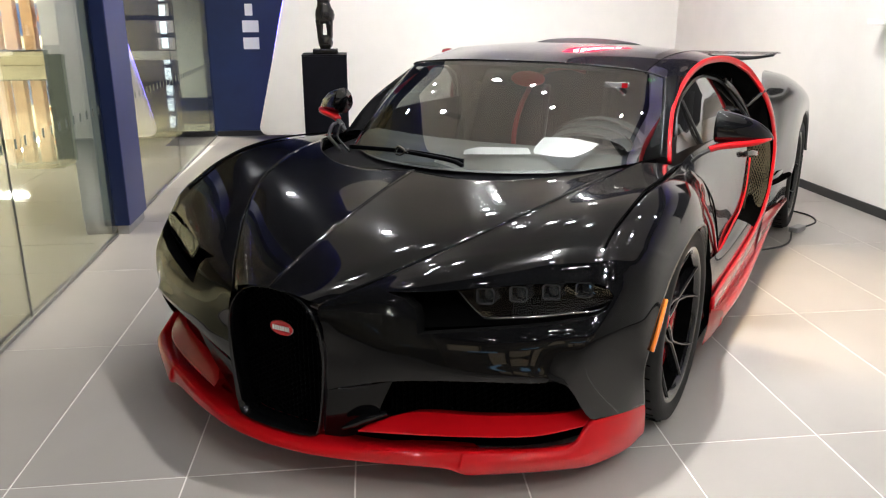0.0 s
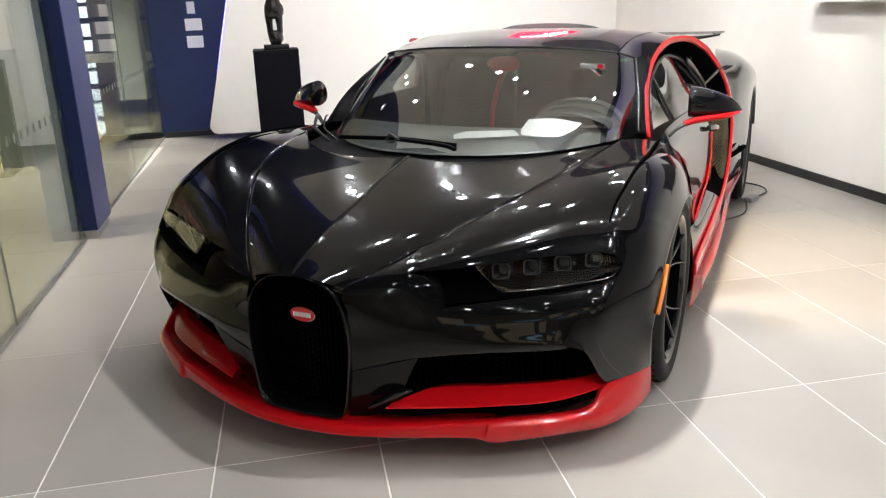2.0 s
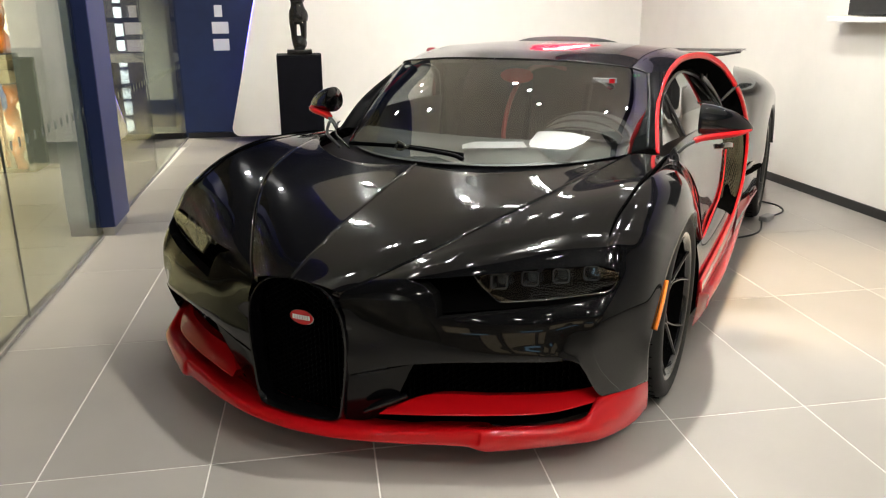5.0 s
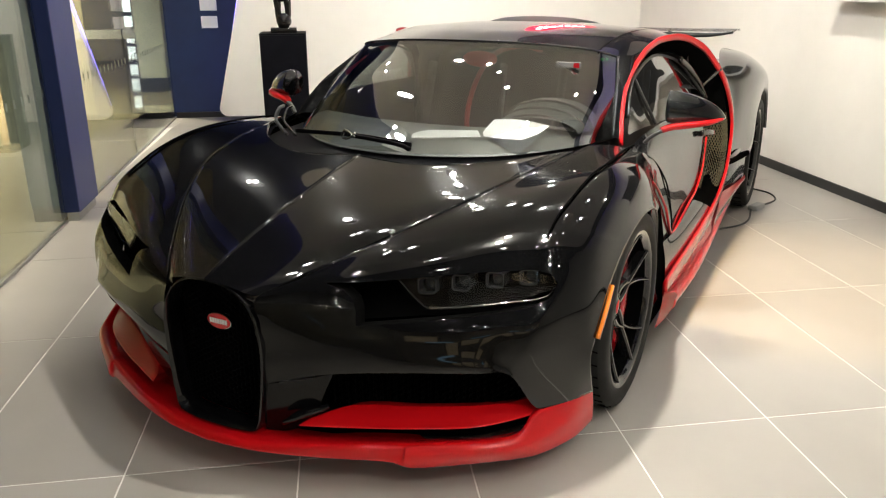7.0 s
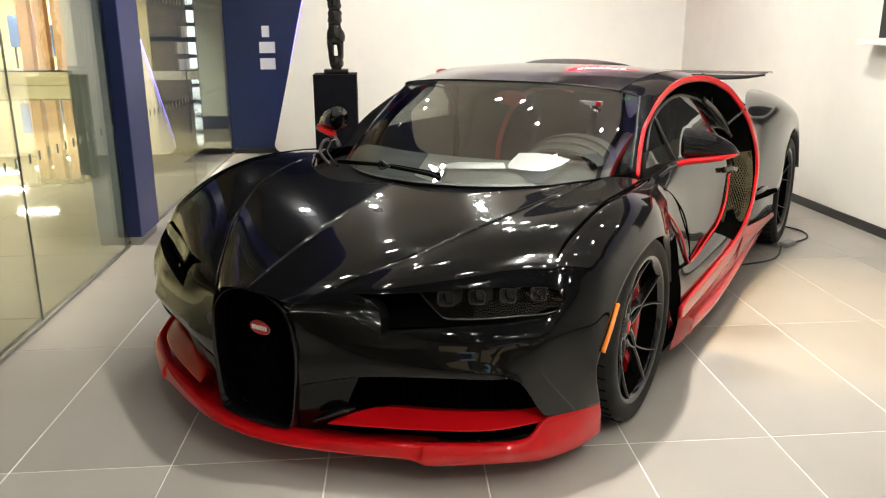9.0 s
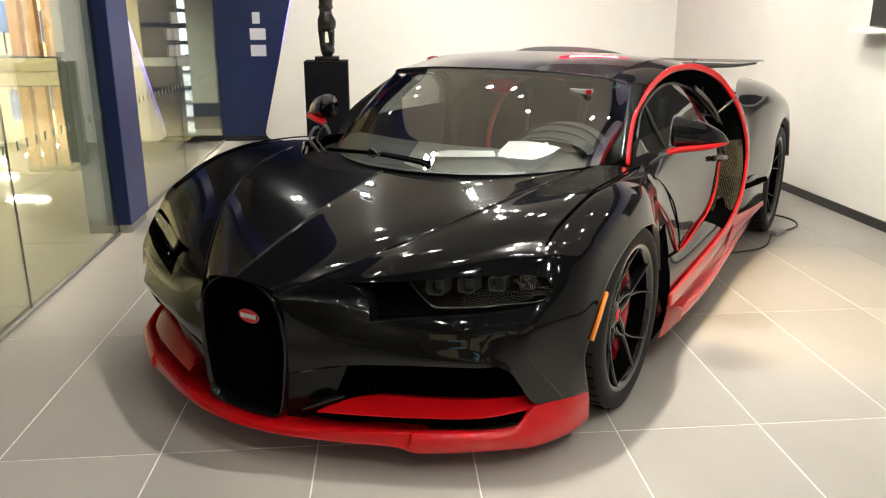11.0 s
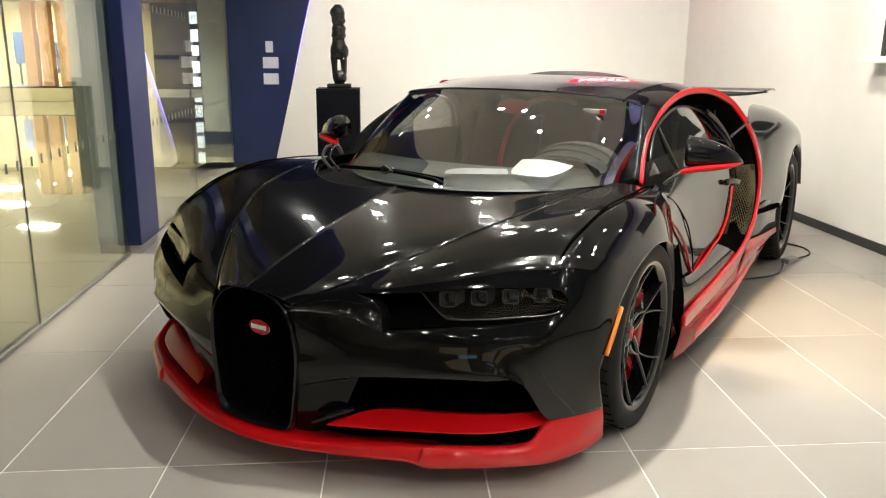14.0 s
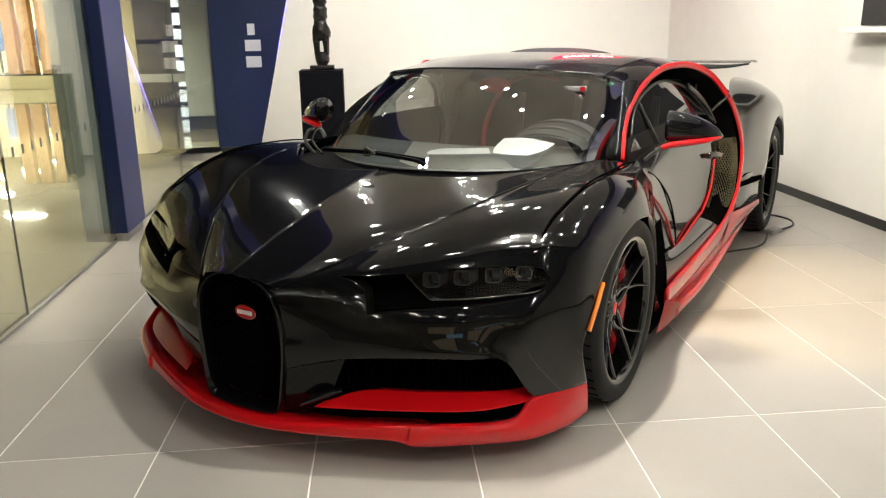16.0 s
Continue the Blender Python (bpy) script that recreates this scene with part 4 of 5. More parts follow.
ROOF_0 = [(1.62, 0, 1.174), (1.95, 0, 1.207), (2.4, 0, 1.228), (2.9, 0, 1.19), (3.4, 0, 1.11), (4.3, 0, 0.95)]
ROOF_1 = [(1.645, 0.27, 1.170), (1.95, 0.27, 1.203), (2.4, 0.28, 1.223), (2.9, 0.28, 1.185), (3.4, 0.28, 1.10), (4.3, 0.3, 0.94)]
ROOF_2 = [(1.745, 0.585, 1.139), (2.09, 0.575, 1.180), (2.4, 0.61, 1.197), (2.9, 0.58, 1.165), (3.4, 0.56, 1.09), (4.3, 0.58, 0.92)]
RAIL_0 = shifted(ROOF_2, 0, 0.006, -0.001)
RAIL_1 = [(1.850, 0.640, 1.112), (2.18, 0.660, 1.172), (2.46, 0.705, 1.176), (2.85, 0.745, 1.11), (3.3, 0.72, 1.02), (4.3, 0.70, 0.90)]
RAIL_2 = [(1.93, 0.692, 1.100), (2.24, 0.732, 1.160), (2.54, 0.800, 1.152), (2.76, 0.878, 1.068), (3.05, 0.90, 0.985), (4.3, 0.74, 0.88)]
for s in (1, -1):
    sheet("roof", [ROOF_0, ROOF_1, ROOF_2], M_BLACK, side=s, label="black carbon roof skin", pu=12, pv=10)
    sheet("roof_rail", [RAIL_0, RAIL_1, RAIL_2], M_BLACK, side=s, label="black roof rail above the side window", pu=12, pv=8)
    bar("roof_seam", shifted(ROOF_2[:4], 0, 0.003, -0.006), [0.012], [0.006], M_VOID, side=s)
    # windscreen pillar, from the screen's edge out to the red line
    sheet("windscreen_pillar", [[(1.515, 0.738, 0.817), (1.645, 0.706, 0.967), (1.850, 0.648, 1.108)], [(1.470, 0.775, 0.822), (1.622, 0.738, 0.974), (1.885, 0.680, 1.114)], [(1.425, 0.802, 0.806), (1.598, 0.756, 0.957), (1.928, 0.703, 1.106)], [(1.535, 0.782, 0.785), (1.710, 0.730, 0.945), (1.975, 0.692, 1.08)]], M_PILLAR, side=s, label="black windscreen pillar")
# scoop on the roof
bm = bmesh.new()
pts = []
for i in range(17):
    u = i / 16
    row = []
    for j in range(17):
        v = j / 16 * 2 - 1
        hgt = 0.024 * math.sin(math.pi * min(1, 0.02 + u * 1.1)) ** 0.6 * max(0, 1 - v * v) ** 0.5
        row.append((2.36 + 0.90 * u, 0.26 * v * (0.5 + 0.5 * math.sin(math.pi * (0.2 + 0.6 * u))), 1.224 - 0.09 * max(0, u - 0.25) + hgt))
    pts.append(row)
grid_mesh(bm, np.array(pts))
cpart("roof_scoop", bm, M_TRIM, label="raised black roof intake")

# the red side line
ARC = [(1.405, 0.798, 0.816), (1.530, 0.762, 0.920), (1.715, 0.727, 1.010), (2.000, 0.713, 1.101), (2.20, 0.728, 1.152), (2.35, 0.756, 1.164), (2.484, 0.784, 1.159), (2.607, 0.824, 1.133), (2.735, 0.881, 1.067), (2.83, 0.965, 0.915), (2.925, 1.010, 0.700), (2.875, 1.018, 0.47), (2.70, 1.020, 0.358), (2.40, 1.022, 0.292), (1.95, 1.022, 0.264), (1.62, 1.020, 0.254), (1.40, 1.020, 0.250)]
for s in (1, -1):
    bar("red_side_line", shifted(ARC[:3], 0, 0.005, 0) + ARC[3:] if s > 0 else shifted(ARC[2:5], 0.03, -0.02, -0.02) + ARC[5:], [0.022, 0.026, 0.028, 0.028, 0.029, 0.030, 0.032, 0.036, 0.042, 0.050, 0.060, 0.070, 0.078, 0.082, 0.080, 0.076, 0.066], [0.016], M_RED, side=s, label="red C-shaped side line", n=120, up=(0, 1, 0), round_=0.3)

# side of the body
SILL = [(1.42, 0.838, 0.800), (1.55, 0.842, 0.822), (1.80, 0.850, 0.832), (2.1, 0.865, 0.832), (2.4, 0.885, 0.820), (2.68, 0.905, 0.79)]
D_1 = [(1.40, 0.925, 0.730), (1.58, 0.90, 0.742), (1.80, 0.893, 0.745), (2.1, 0.90, 0.735), (2.36, 0.915, 0.71), (2.56, 0.935, 0.67)]
D_2 = [(1.37, 0.955, 0.600), (1.56, 0.940, 0.60), (1.80, 0.925, 0.595), (2.08, 0.925, 0.58), (2.30, 0.935, 0.55), (2.43, 0.95, 0.52)]
D_3 = [(1.36, 0.975, 0.440), (1.55, 0.968, 0.43), (1.80, 0.960, 0.41), (1.97, 0.958, 0.39), (2.08, 0.963, 0.37), (2.17, 0.97, 0.36)]
D_4 = [(1.33, 0.995, 0.200), (1.53, 0.995, 0.20), (1.70, 0.995, 0.20), (1.78, 0.995, 0.22), (1.86, 0.995, 0.24), (1.95, 1.0, 0.26)]
W_Y = lambda x, z: 0.835 + 0.048 * (x - 1.6) - 0.5 * (z - 0.83) - 0.03 * min(1, max(0, (1.95 - x) / 0.3))
W_T = [(x, W_Y(x, z), z) for x, z in ((1.60, 0.895), (1.745, 0.995), (1.87, 1.045), (2.05, 1.083), (2.20, 1.092), (2.343, 1.077), (2.50, 1.040), (2.61, 0.966), (2.735, 0.855))]
W_B = [(x, W_Y(x, 0.833), 0.833) for x in (1.52, 1.63, 1.76, 1.92, 2.1, 2.28, 2.46, 2.6, 2.735)]
W_M = [((a[0] + b[0]) / 2, (a[1] + b[1]) / 2, (a[2] + b[2]) / 2) for a, b in zip(W_T, W_B)]
for s in (1, -1):
    door = sheet("door", [SILL, D_1, D_2, D_3, D_4], M_BLACK, side=s, label="black door with a scalloped flank", pu=6, pv=6)
    w_ = sheet("side_window", [W_T, W_M, W_B], M_SIDEG, door, "tinted side window", side=s)
    w_.visible_shadow = False
    bar("window_seal", W_T, [0.012], [0.010], M_TRIM, w_, side=s, up=(0, 1, 0))
    bar("window_divider", [(1.80, 0.740, 1.02), (1.80, 0.790, 0.93), (1.82, 0.838, 0.835)], [0.014], [0.012], M_TRIM, w_, side=s, up=(0, 1, 0))
    bar("door_handle", [(2.42, 0.935, 0.705), (2.50, 0.955, 0.70), (2.58, 0.965, 0.685)], [0.02], [0.028], M_RIM, door, "gloss black door handle", side=s, n=14)
    bar("door_gap", [(1.47, 0.895, 0.765), (1.57, 0.910, 0.715), (1.68, 0.932, 0.62), (1.73, 0.945, 0.53), (1.745, 0.956, 0.45), (1.72, 0.970, 0.36)], [0.006], [0.006], M_VOID, door, "dark door shut line", side=s, up=(0, 1, 0), n=30)
    bar("door_rear_edge", [(2.545, 0.942, 0.665), (2.43, 0.955, 0.53), (2.28, 0.960, 0.455), (2.11, 0.962, 0.425), (1.87, 0.968, 0.395), (1.72, 0.973, 0.388), (1.675, 0.971, 0.405), (1.635, 0.968, 0.45), (1.573, 0.960, 0.54), (1.46, 0.951, 0.63), (1.36, 0.945, 0.69)], [0.010, 0.012, 0.016, 0.014, 0.010, 0.004], [0.010], M_RED, door, "thin red edge that runs down into a point", side=s, up=(0, 1, 0), n=80)
    sheet("sill_inlay", [[(1.47, 0.984, 0.42), (1.75, 0.980, 0.40), (2.16, 0.972, 0.432)], [(1.47, 0.999, 0.345), (1.9, 1.001, 0.37), (2.27, 1.001, 0.392)], [(1.45, 1.008, 0.262), (1.9, 1.014, 0.278), (2.48, 1.016, 0.315)]], M_BLACK, side=s, label="gloss black inlay above the red sill")
    sheet("intake_floor", [[(2.10, 0.962, 0.425), (2.28, 0.958, 0.46), (2.52, 0.950, 0.465), (2.80, 1.0, 0.47)], [(2.20, 1.0, 0.385), (2.35, 1.0, 0.365), (2.5, 1.008, 0.335), (2.74, 1.008, 0.375)]], M_VOID, side=s, label="black floor of the side intake")
    sheet("skirt_web", [[(1.42, 1.010, 0.240), (1.95, 1.018, 0.250), (2.4, 1.021, 0.278), (2.70, 1.022, 0.345)], [(1.45, 1.006, 0.160), (1.85, 1.018, 0.160), (2.4, 1.032, 0.165), (2.7, 1.038, 0.175)]], M_RED, side=s, label="red sill between line and skirt")
    sheet("wing_rear_panel", [[ell(FW, 0.395, 0.40, a, 0.985) for a in (34, 12, -10, -33)], [(1.45, 0.964, 0.58), (1.49, 0.980, 0.44), (1.50, 0.996, 0.32), (1.47, 1.002, 0.14)]], M_VOID, side=s, label="black panel behind the front wheel")
    # dark buttress and intake between window and red line
    sheet("side_intake", [[(2.06, 0.700, 1.092), (2.25, 0.724, 1.140), (2.48, 0.775, 1.150), (2.68, 0.855, 1.085), (2.82, 0.945, 0.92), (2.89, 0.99, 0.70)], [(2.06, 0.690, 1.085), (2.27, 0.702, 1.108), (2.5, 0.745, 1.085), (2.70, 0.805, 0.985), (2.81, 0.855, 0.84), (2.84, 0.93, 0.66)], [(2.06, 0.722, 1.09), (2.27, 0.745, 1.100), (2.48, 0.785, 1.064), (2.63, 0.828, 0.975), (2.76, 0.875, 0.865), (2.72, 0.93, 0.66)]], M_VOID, side=s, label="dark intake behind the side window", pu=10, pv=8)
    bar("window_post", [(2.47, 0.790, 1.055), (2.58, 0.822, 1.0), (2.68, 0.855, 0.93), (2.78, 0.890, 0.83)], [0.030], [0.016], M_BLACK, door, "gloss black window post", side=s, up=(0, 1, 0), n=20)
    bar("intake_blade", [(2.71, 0.862, 0.895), (2.75, 0.90, 0.940), (2.795, 0.938, 0.985)], [0.012, 0.020, 0.026], [0.012], M_SEALG, side=s, label="slim blade across the side intake", n=14)
    # two bulging lobes that meet in a crease
    MESH_T = []
    for u, bulge in ((0.0, 0.0), (0.25, 0.030), (0.46, 0.0), (0.54, 0.0), (0.78, 0.034), (1.0, 0.0)):
        front = [(2.57, 0.915, 0.75), (2.55, 0.925, 0.71), (2.47, 0.943, 0.60), (2.38, 0.952, 0.50), (2.27, 0.960, 0.415)]
        back = [(2.88, 0.978, 0.75), (2.885, 0.985, 0.71), (2.89, 0.998, 0.60), (2.85, 1.004, 0.49), (2.74, 1.008, 0.38)]
        dip = 0.055 * (1 - (2 * u - 1) ** 2)
        low = 0.10 * max(0, 1 - abs(u - 0.5) / 0.3)
        MESH_T.append([(p[0] + (q[0] - p[0]) * u, p[1] + (q[1] - p[1]) * u - dip + bulge, p[2] + (q[2] - p[2]) * u + low * (k / 4) ** 2) for k, (p, q) in enumerate(zip(front, back))])
    mesh_back = sheet("side_grille", [shifted(c, 0.01, -0.02, 0) for c in MESH_T], M_VOID, side=s, label="champagne metal mesh over the side intake")
    g = loft(MESH_T, 4, 6)
    bm = bmesh.new()
    rows_, cols_ = g.shape[:2]
    for i in range(rows_ - 1):
        for j in range(cols_ - 1):
            for p, q in (((i, j), (i + 1, j + 1)), ((i + 1, j), (i, j + 1))):
                a_, b_ = Vector(g[p]), Vector(g[q])
                t_ = (b_ - a_).normalized().cross(Vector((0, 1, 0))).normalized() * 0.0036
                o_ = Vector((0, 0.004, 0))
                f_ = [bm.verts.new(v) for v in (a_ - t_, a_ + t_, b_ + t_, b_ - t_, a_ + o_, b_ + o_)]
                bm.faces.new([f_[0], f_[3], f_[5], f_[4]]), bm.faces.new([f_[1], f_[4], f_[5], f_[2]])
    cpart("mesh_wire", bm, M_BRASS, mesh_back, "champagne diamond mesh", side=s, smooth=False)

# rear
RF = [
    [(2.86, 0.965, 0.88), (3.0, 0.90, 0.99), (3.236, 0.86, 1.045), (3.55, 0.84, 1.040), (3.9, 0.81, 1.0), (4.45, 0.76, 0.90)],
    [(2.93, 0.995, 0.78), (3.08, 0.975, 0.92), (3.31, 0.95, 1.005), (3.6, 0.95, 1.012), (3.93, 0.94, 0.965), (4.45, 0.88, 0.85)],
    [(2.965, 1.015, 0.66), (3.12, 1.035, 0.79), (3.36, 1.055, 0.89), (3.66, 1.068, 0.905), (4.0, 1.06, 0.855), (4.45, 0.98, 0.76)],
    [(2.93, 1.022, 0.46)] + [ell(RW, 0.43, 0.42, a, 1.070) for a in (168, 130, 92, 55, 14)],
]
for s in (1, -1):
    bm = bmesh.new()
    grid_mesh(bm, relax(loft(RF, 12, 12), 0, 60, 0, 36, 40))
    arch = [e for e in bm.edges if e.is_boundary and e.verts[0].co.y > 1.03 and e.verts[1].co.y > 1.03]
    lip(bm, arch, (0.0, -0.05, 0))
    cpart("rear_wing", bm, M_BLACK, label="broad black rear wing over the wheel", side=s)
    sheet("rear_quarter", [[(2.90, 1.018, 0.50), (3.05, 1.04, 0.52), (3.36, 1.05, 0.47)], [(2.80, 1.02, 0.33), (3.05, 1.045, 0.32), (3.38, 1.052, 0.29)]], M_BLACK, side=s, label="black panel ahead of the rear wheel")
    bar("quarter_trim", [(2.90, 1.022, 0.475), (3.05, 1.046, 0.470), (3.34, 1.066, 0.452)], [0.016], [0.026], M_VOID, side=s, label="black strip ahead of the rear wheel", n=16)
    sheet("rear_skirt", [[(2.66, 1.025, 0.355), (2.98, 1.05, 0.335), (3.38, 1.06, 0.305)], [(2.55, 1.035, 0.285), (2.97, 1.055, 0.285), (3.39, 1.062, 0.275)], [(2.45, 1.030, 0.205), (2.95, 1.035, 0.225), (3.40, 1.035, 0.24)]], M_RED, side=s, label="red rear skirt panel")
    skirt = bar("side_skirt", [(1.50, 1.020, 0.150), (1.95, 1.032, 0.150), (2.4, 1.025, 0.170), (2.8, 1.015, 0.200), (3.3, 1.0, 0.225)], [0.05], [0.05, 0.05], M_RED, side=s, label="red side skirt with a front winglet")
    WG = [[(1.38, 1.024, 0.243), (1.44, 1.037, 0.226), (1.50, 1.045, 0.207), (1.545, 1.046, 0.180)], [(1.33, 1.024, 0.190), (1.41, 1.037, 0.178), (1.49, 1.044, 0.165), (1.56, 1.046, 0.158)], [(1.265, 1.022, 0.131), (1.38, 1.034, 0.128), (1.48, 1.042, 0.136), (1.59, 1.046, 0.150)]]
    sheet("skirt_winglet", WG, M_RED, skirt, "", side=s, thick=0.012)
    sheet("rear_body", [[(4.3, 0, 0.95), (4.3, 0.58, 0.92), (4.45, 0.88, 0.85)], [(4.55, 0, 0.7), (4.52, 0.58, 0.7), (4.45, 0.98, 0.6)], [(4.45, 0, 0.2), (4.4, 0.58, 0.2), (4.3, 0.95, 0.2)]], M_BLACK, side=s, label="black tail panel")
bm = bmesh.new()
grid_mesh(bm, loft([[(4.16, -0.80, 1.100), (4.16, -0.4, 1.098), (4.16, 0, 1.098), (4.16, 0.4, 1.098), (4.16, 0.80, 1.100)], [(4.32, -0.81, 1.115), (4.32, -0.4, 1.112), (4.32, 0, 1.112), (4.32, 0.4, 1.112), (4.32, 0.81, 1.115)], [(4.47, -0.80, 1.095), (4.47, -0.4, 1.094), (4.47, 0, 1.094), (4.47, 0.4, 1.094), (4.47, 0.80, 1.095)]], 6, 4))
thicken(bm, 0.040)
foil = cpart("rear_aerofoil", bm, M_BLACK, label="raised black rear aerofoil")
# bar thickens the leading edge; its dark tone stands in for the shaded underside
bar("leading_edge", [(4.165, -0.78, 1.076), (4.160, 0, 1.072), (4.165, 0.60, 1.076), (4.20, 0.79, 1.094)], [0.03], [0.040, 0.044, 0.040, 0.010], M_TRIM, foil, "dark leading edge that also stands in for underside shade", n=30)
for y in (-0.35, 0.35):
    bar("aerofoil_strut", [(4.22, y, 0.93), (4.26, y, 1.02), (4.30, y, 1.085)], [0.02], [0.10], M_TRIM, foil, n=8)
# floor pan and arch liners keep daylight out
bm = bmesh.new()
box_into(bm, 0.50, 4.3, -0.66, 0.66, 0.11, 0.19)
box_into(bm, 1.31, 3.37, -0.985, 0.985, 0.105, 0.19)
cpart("floor_pan", bm, M_VOID, smooth=False)
bm = bmesh.new()
box_into(bm, 0.40, 1.25, -0.66, 0.66, 0.2, 0.52, 0.03)
cpart("front_bulkhead", bm, M_VOID, smooth=False)
for s in (1, -1):
    for c, r in ((FW, 0.41), (RW, 0.44)):
        bm = bmesh.new()
        rows = []
        for i in range(17):
            a = radians(-8 + i * 196 / 16)
            rows.append([(c[0] + r * math.cos(a), y, c[1] + r * math.sin(a) * 0.95) for y in (0.985, 0.85, 0.66)])
        grid_mesh(bm, np.array(rows))
        cpart("arch_liner", bm, M_VOID, side=s)

# mirrors
for s in (1, -1):
    bm = bmesh.new()
    n, rings = 20, []
    for i in range(13):
        u = i / 12
        y = 0.935 + 0.205 * u
        size = max(0.02, 1 - u ** 2.3) ** 0.62
        cx, cz = 1.60 + 0.09 * u, 0.930 - 0.030 * u
        ring = []
        for k in range(n):
            co, si = math.cos(k * math.tau / n), math.sin(k * math.tau / n)
            ring.append(bm.verts.new((cx + 0.066 * size * co * (1.35 if co > 0 else 1.0), y, cz + (0.080 if si > 0 else 0.050) * size * si)))
        rings.append(ring)
    for a, b in zip(rings, rings[1:]):
        for k in range(n):
            bm.faces.new([a[k], a[(k + 1) % n], b[(k + 1) % n], b[k]])
    bm.faces.new(rings[0]), bm.faces.new(rings[-1])
    mir = cpart("door_mirror", bm, M_BLACK, label="gloss black door mirror with a red lower edge", side=s)
    bar("mirror_arm", [(1.540, 0.925, 0.858), (1.555, 0.955, 0.870), (1.575, 1.0, 0.878), (1.615, 1.07, 0.887), (1.685, 1.130, 0.898)], [0.035, 0.055, 0.065, 0.055, 0.02], [0.020, 0.024, 0.024, 0.020, 0.012], M_RED, mir, "red lower mirror arm", side=s, n=30)
    bar("mirror_stalk", [(1.515, 0.865, 0.806), (1.53, 0.895, 0.836), (1.55, 0.945, 0.866)], [0.018, 0.024], [0.012], M_TRIM, mir, "black mirror stalk", side=s, n=12)
    bm = bmesh.new()
    bmesh.ops.create_circle(bm, cap_ends=True, segments=20, radius=1.0)
    bmesh.ops.transform(bm, matrix=Matrix.Translation((1.672, 1.02, 0.925)) @ Matrix.Rotation(radians(90), 4, "Y") @ Matrix.Diagonal((0.036, 0.075, 1, 1)), verts=bm.verts[:])
    cpart("mirror_glass", bm, M_CHROME, mir, "mirror glass", side=s, smooth=False)

# wheels
def ring_profile(bm, prof, n=72):
    rings = []
    for k in range(n):
        a = k * math.tau / n
        rings.append([bm.verts.new((r * math.cos(a), y, r * math.sin(a))) for r, y in prof])
    for k in range(n):
        for j in range(len(prof) - 1):
            bm.faces.new([rings[k][j], rings[k][j + 1], rings[(k + 1) % n][j + 1], rings[(k + 1) % n][j]])


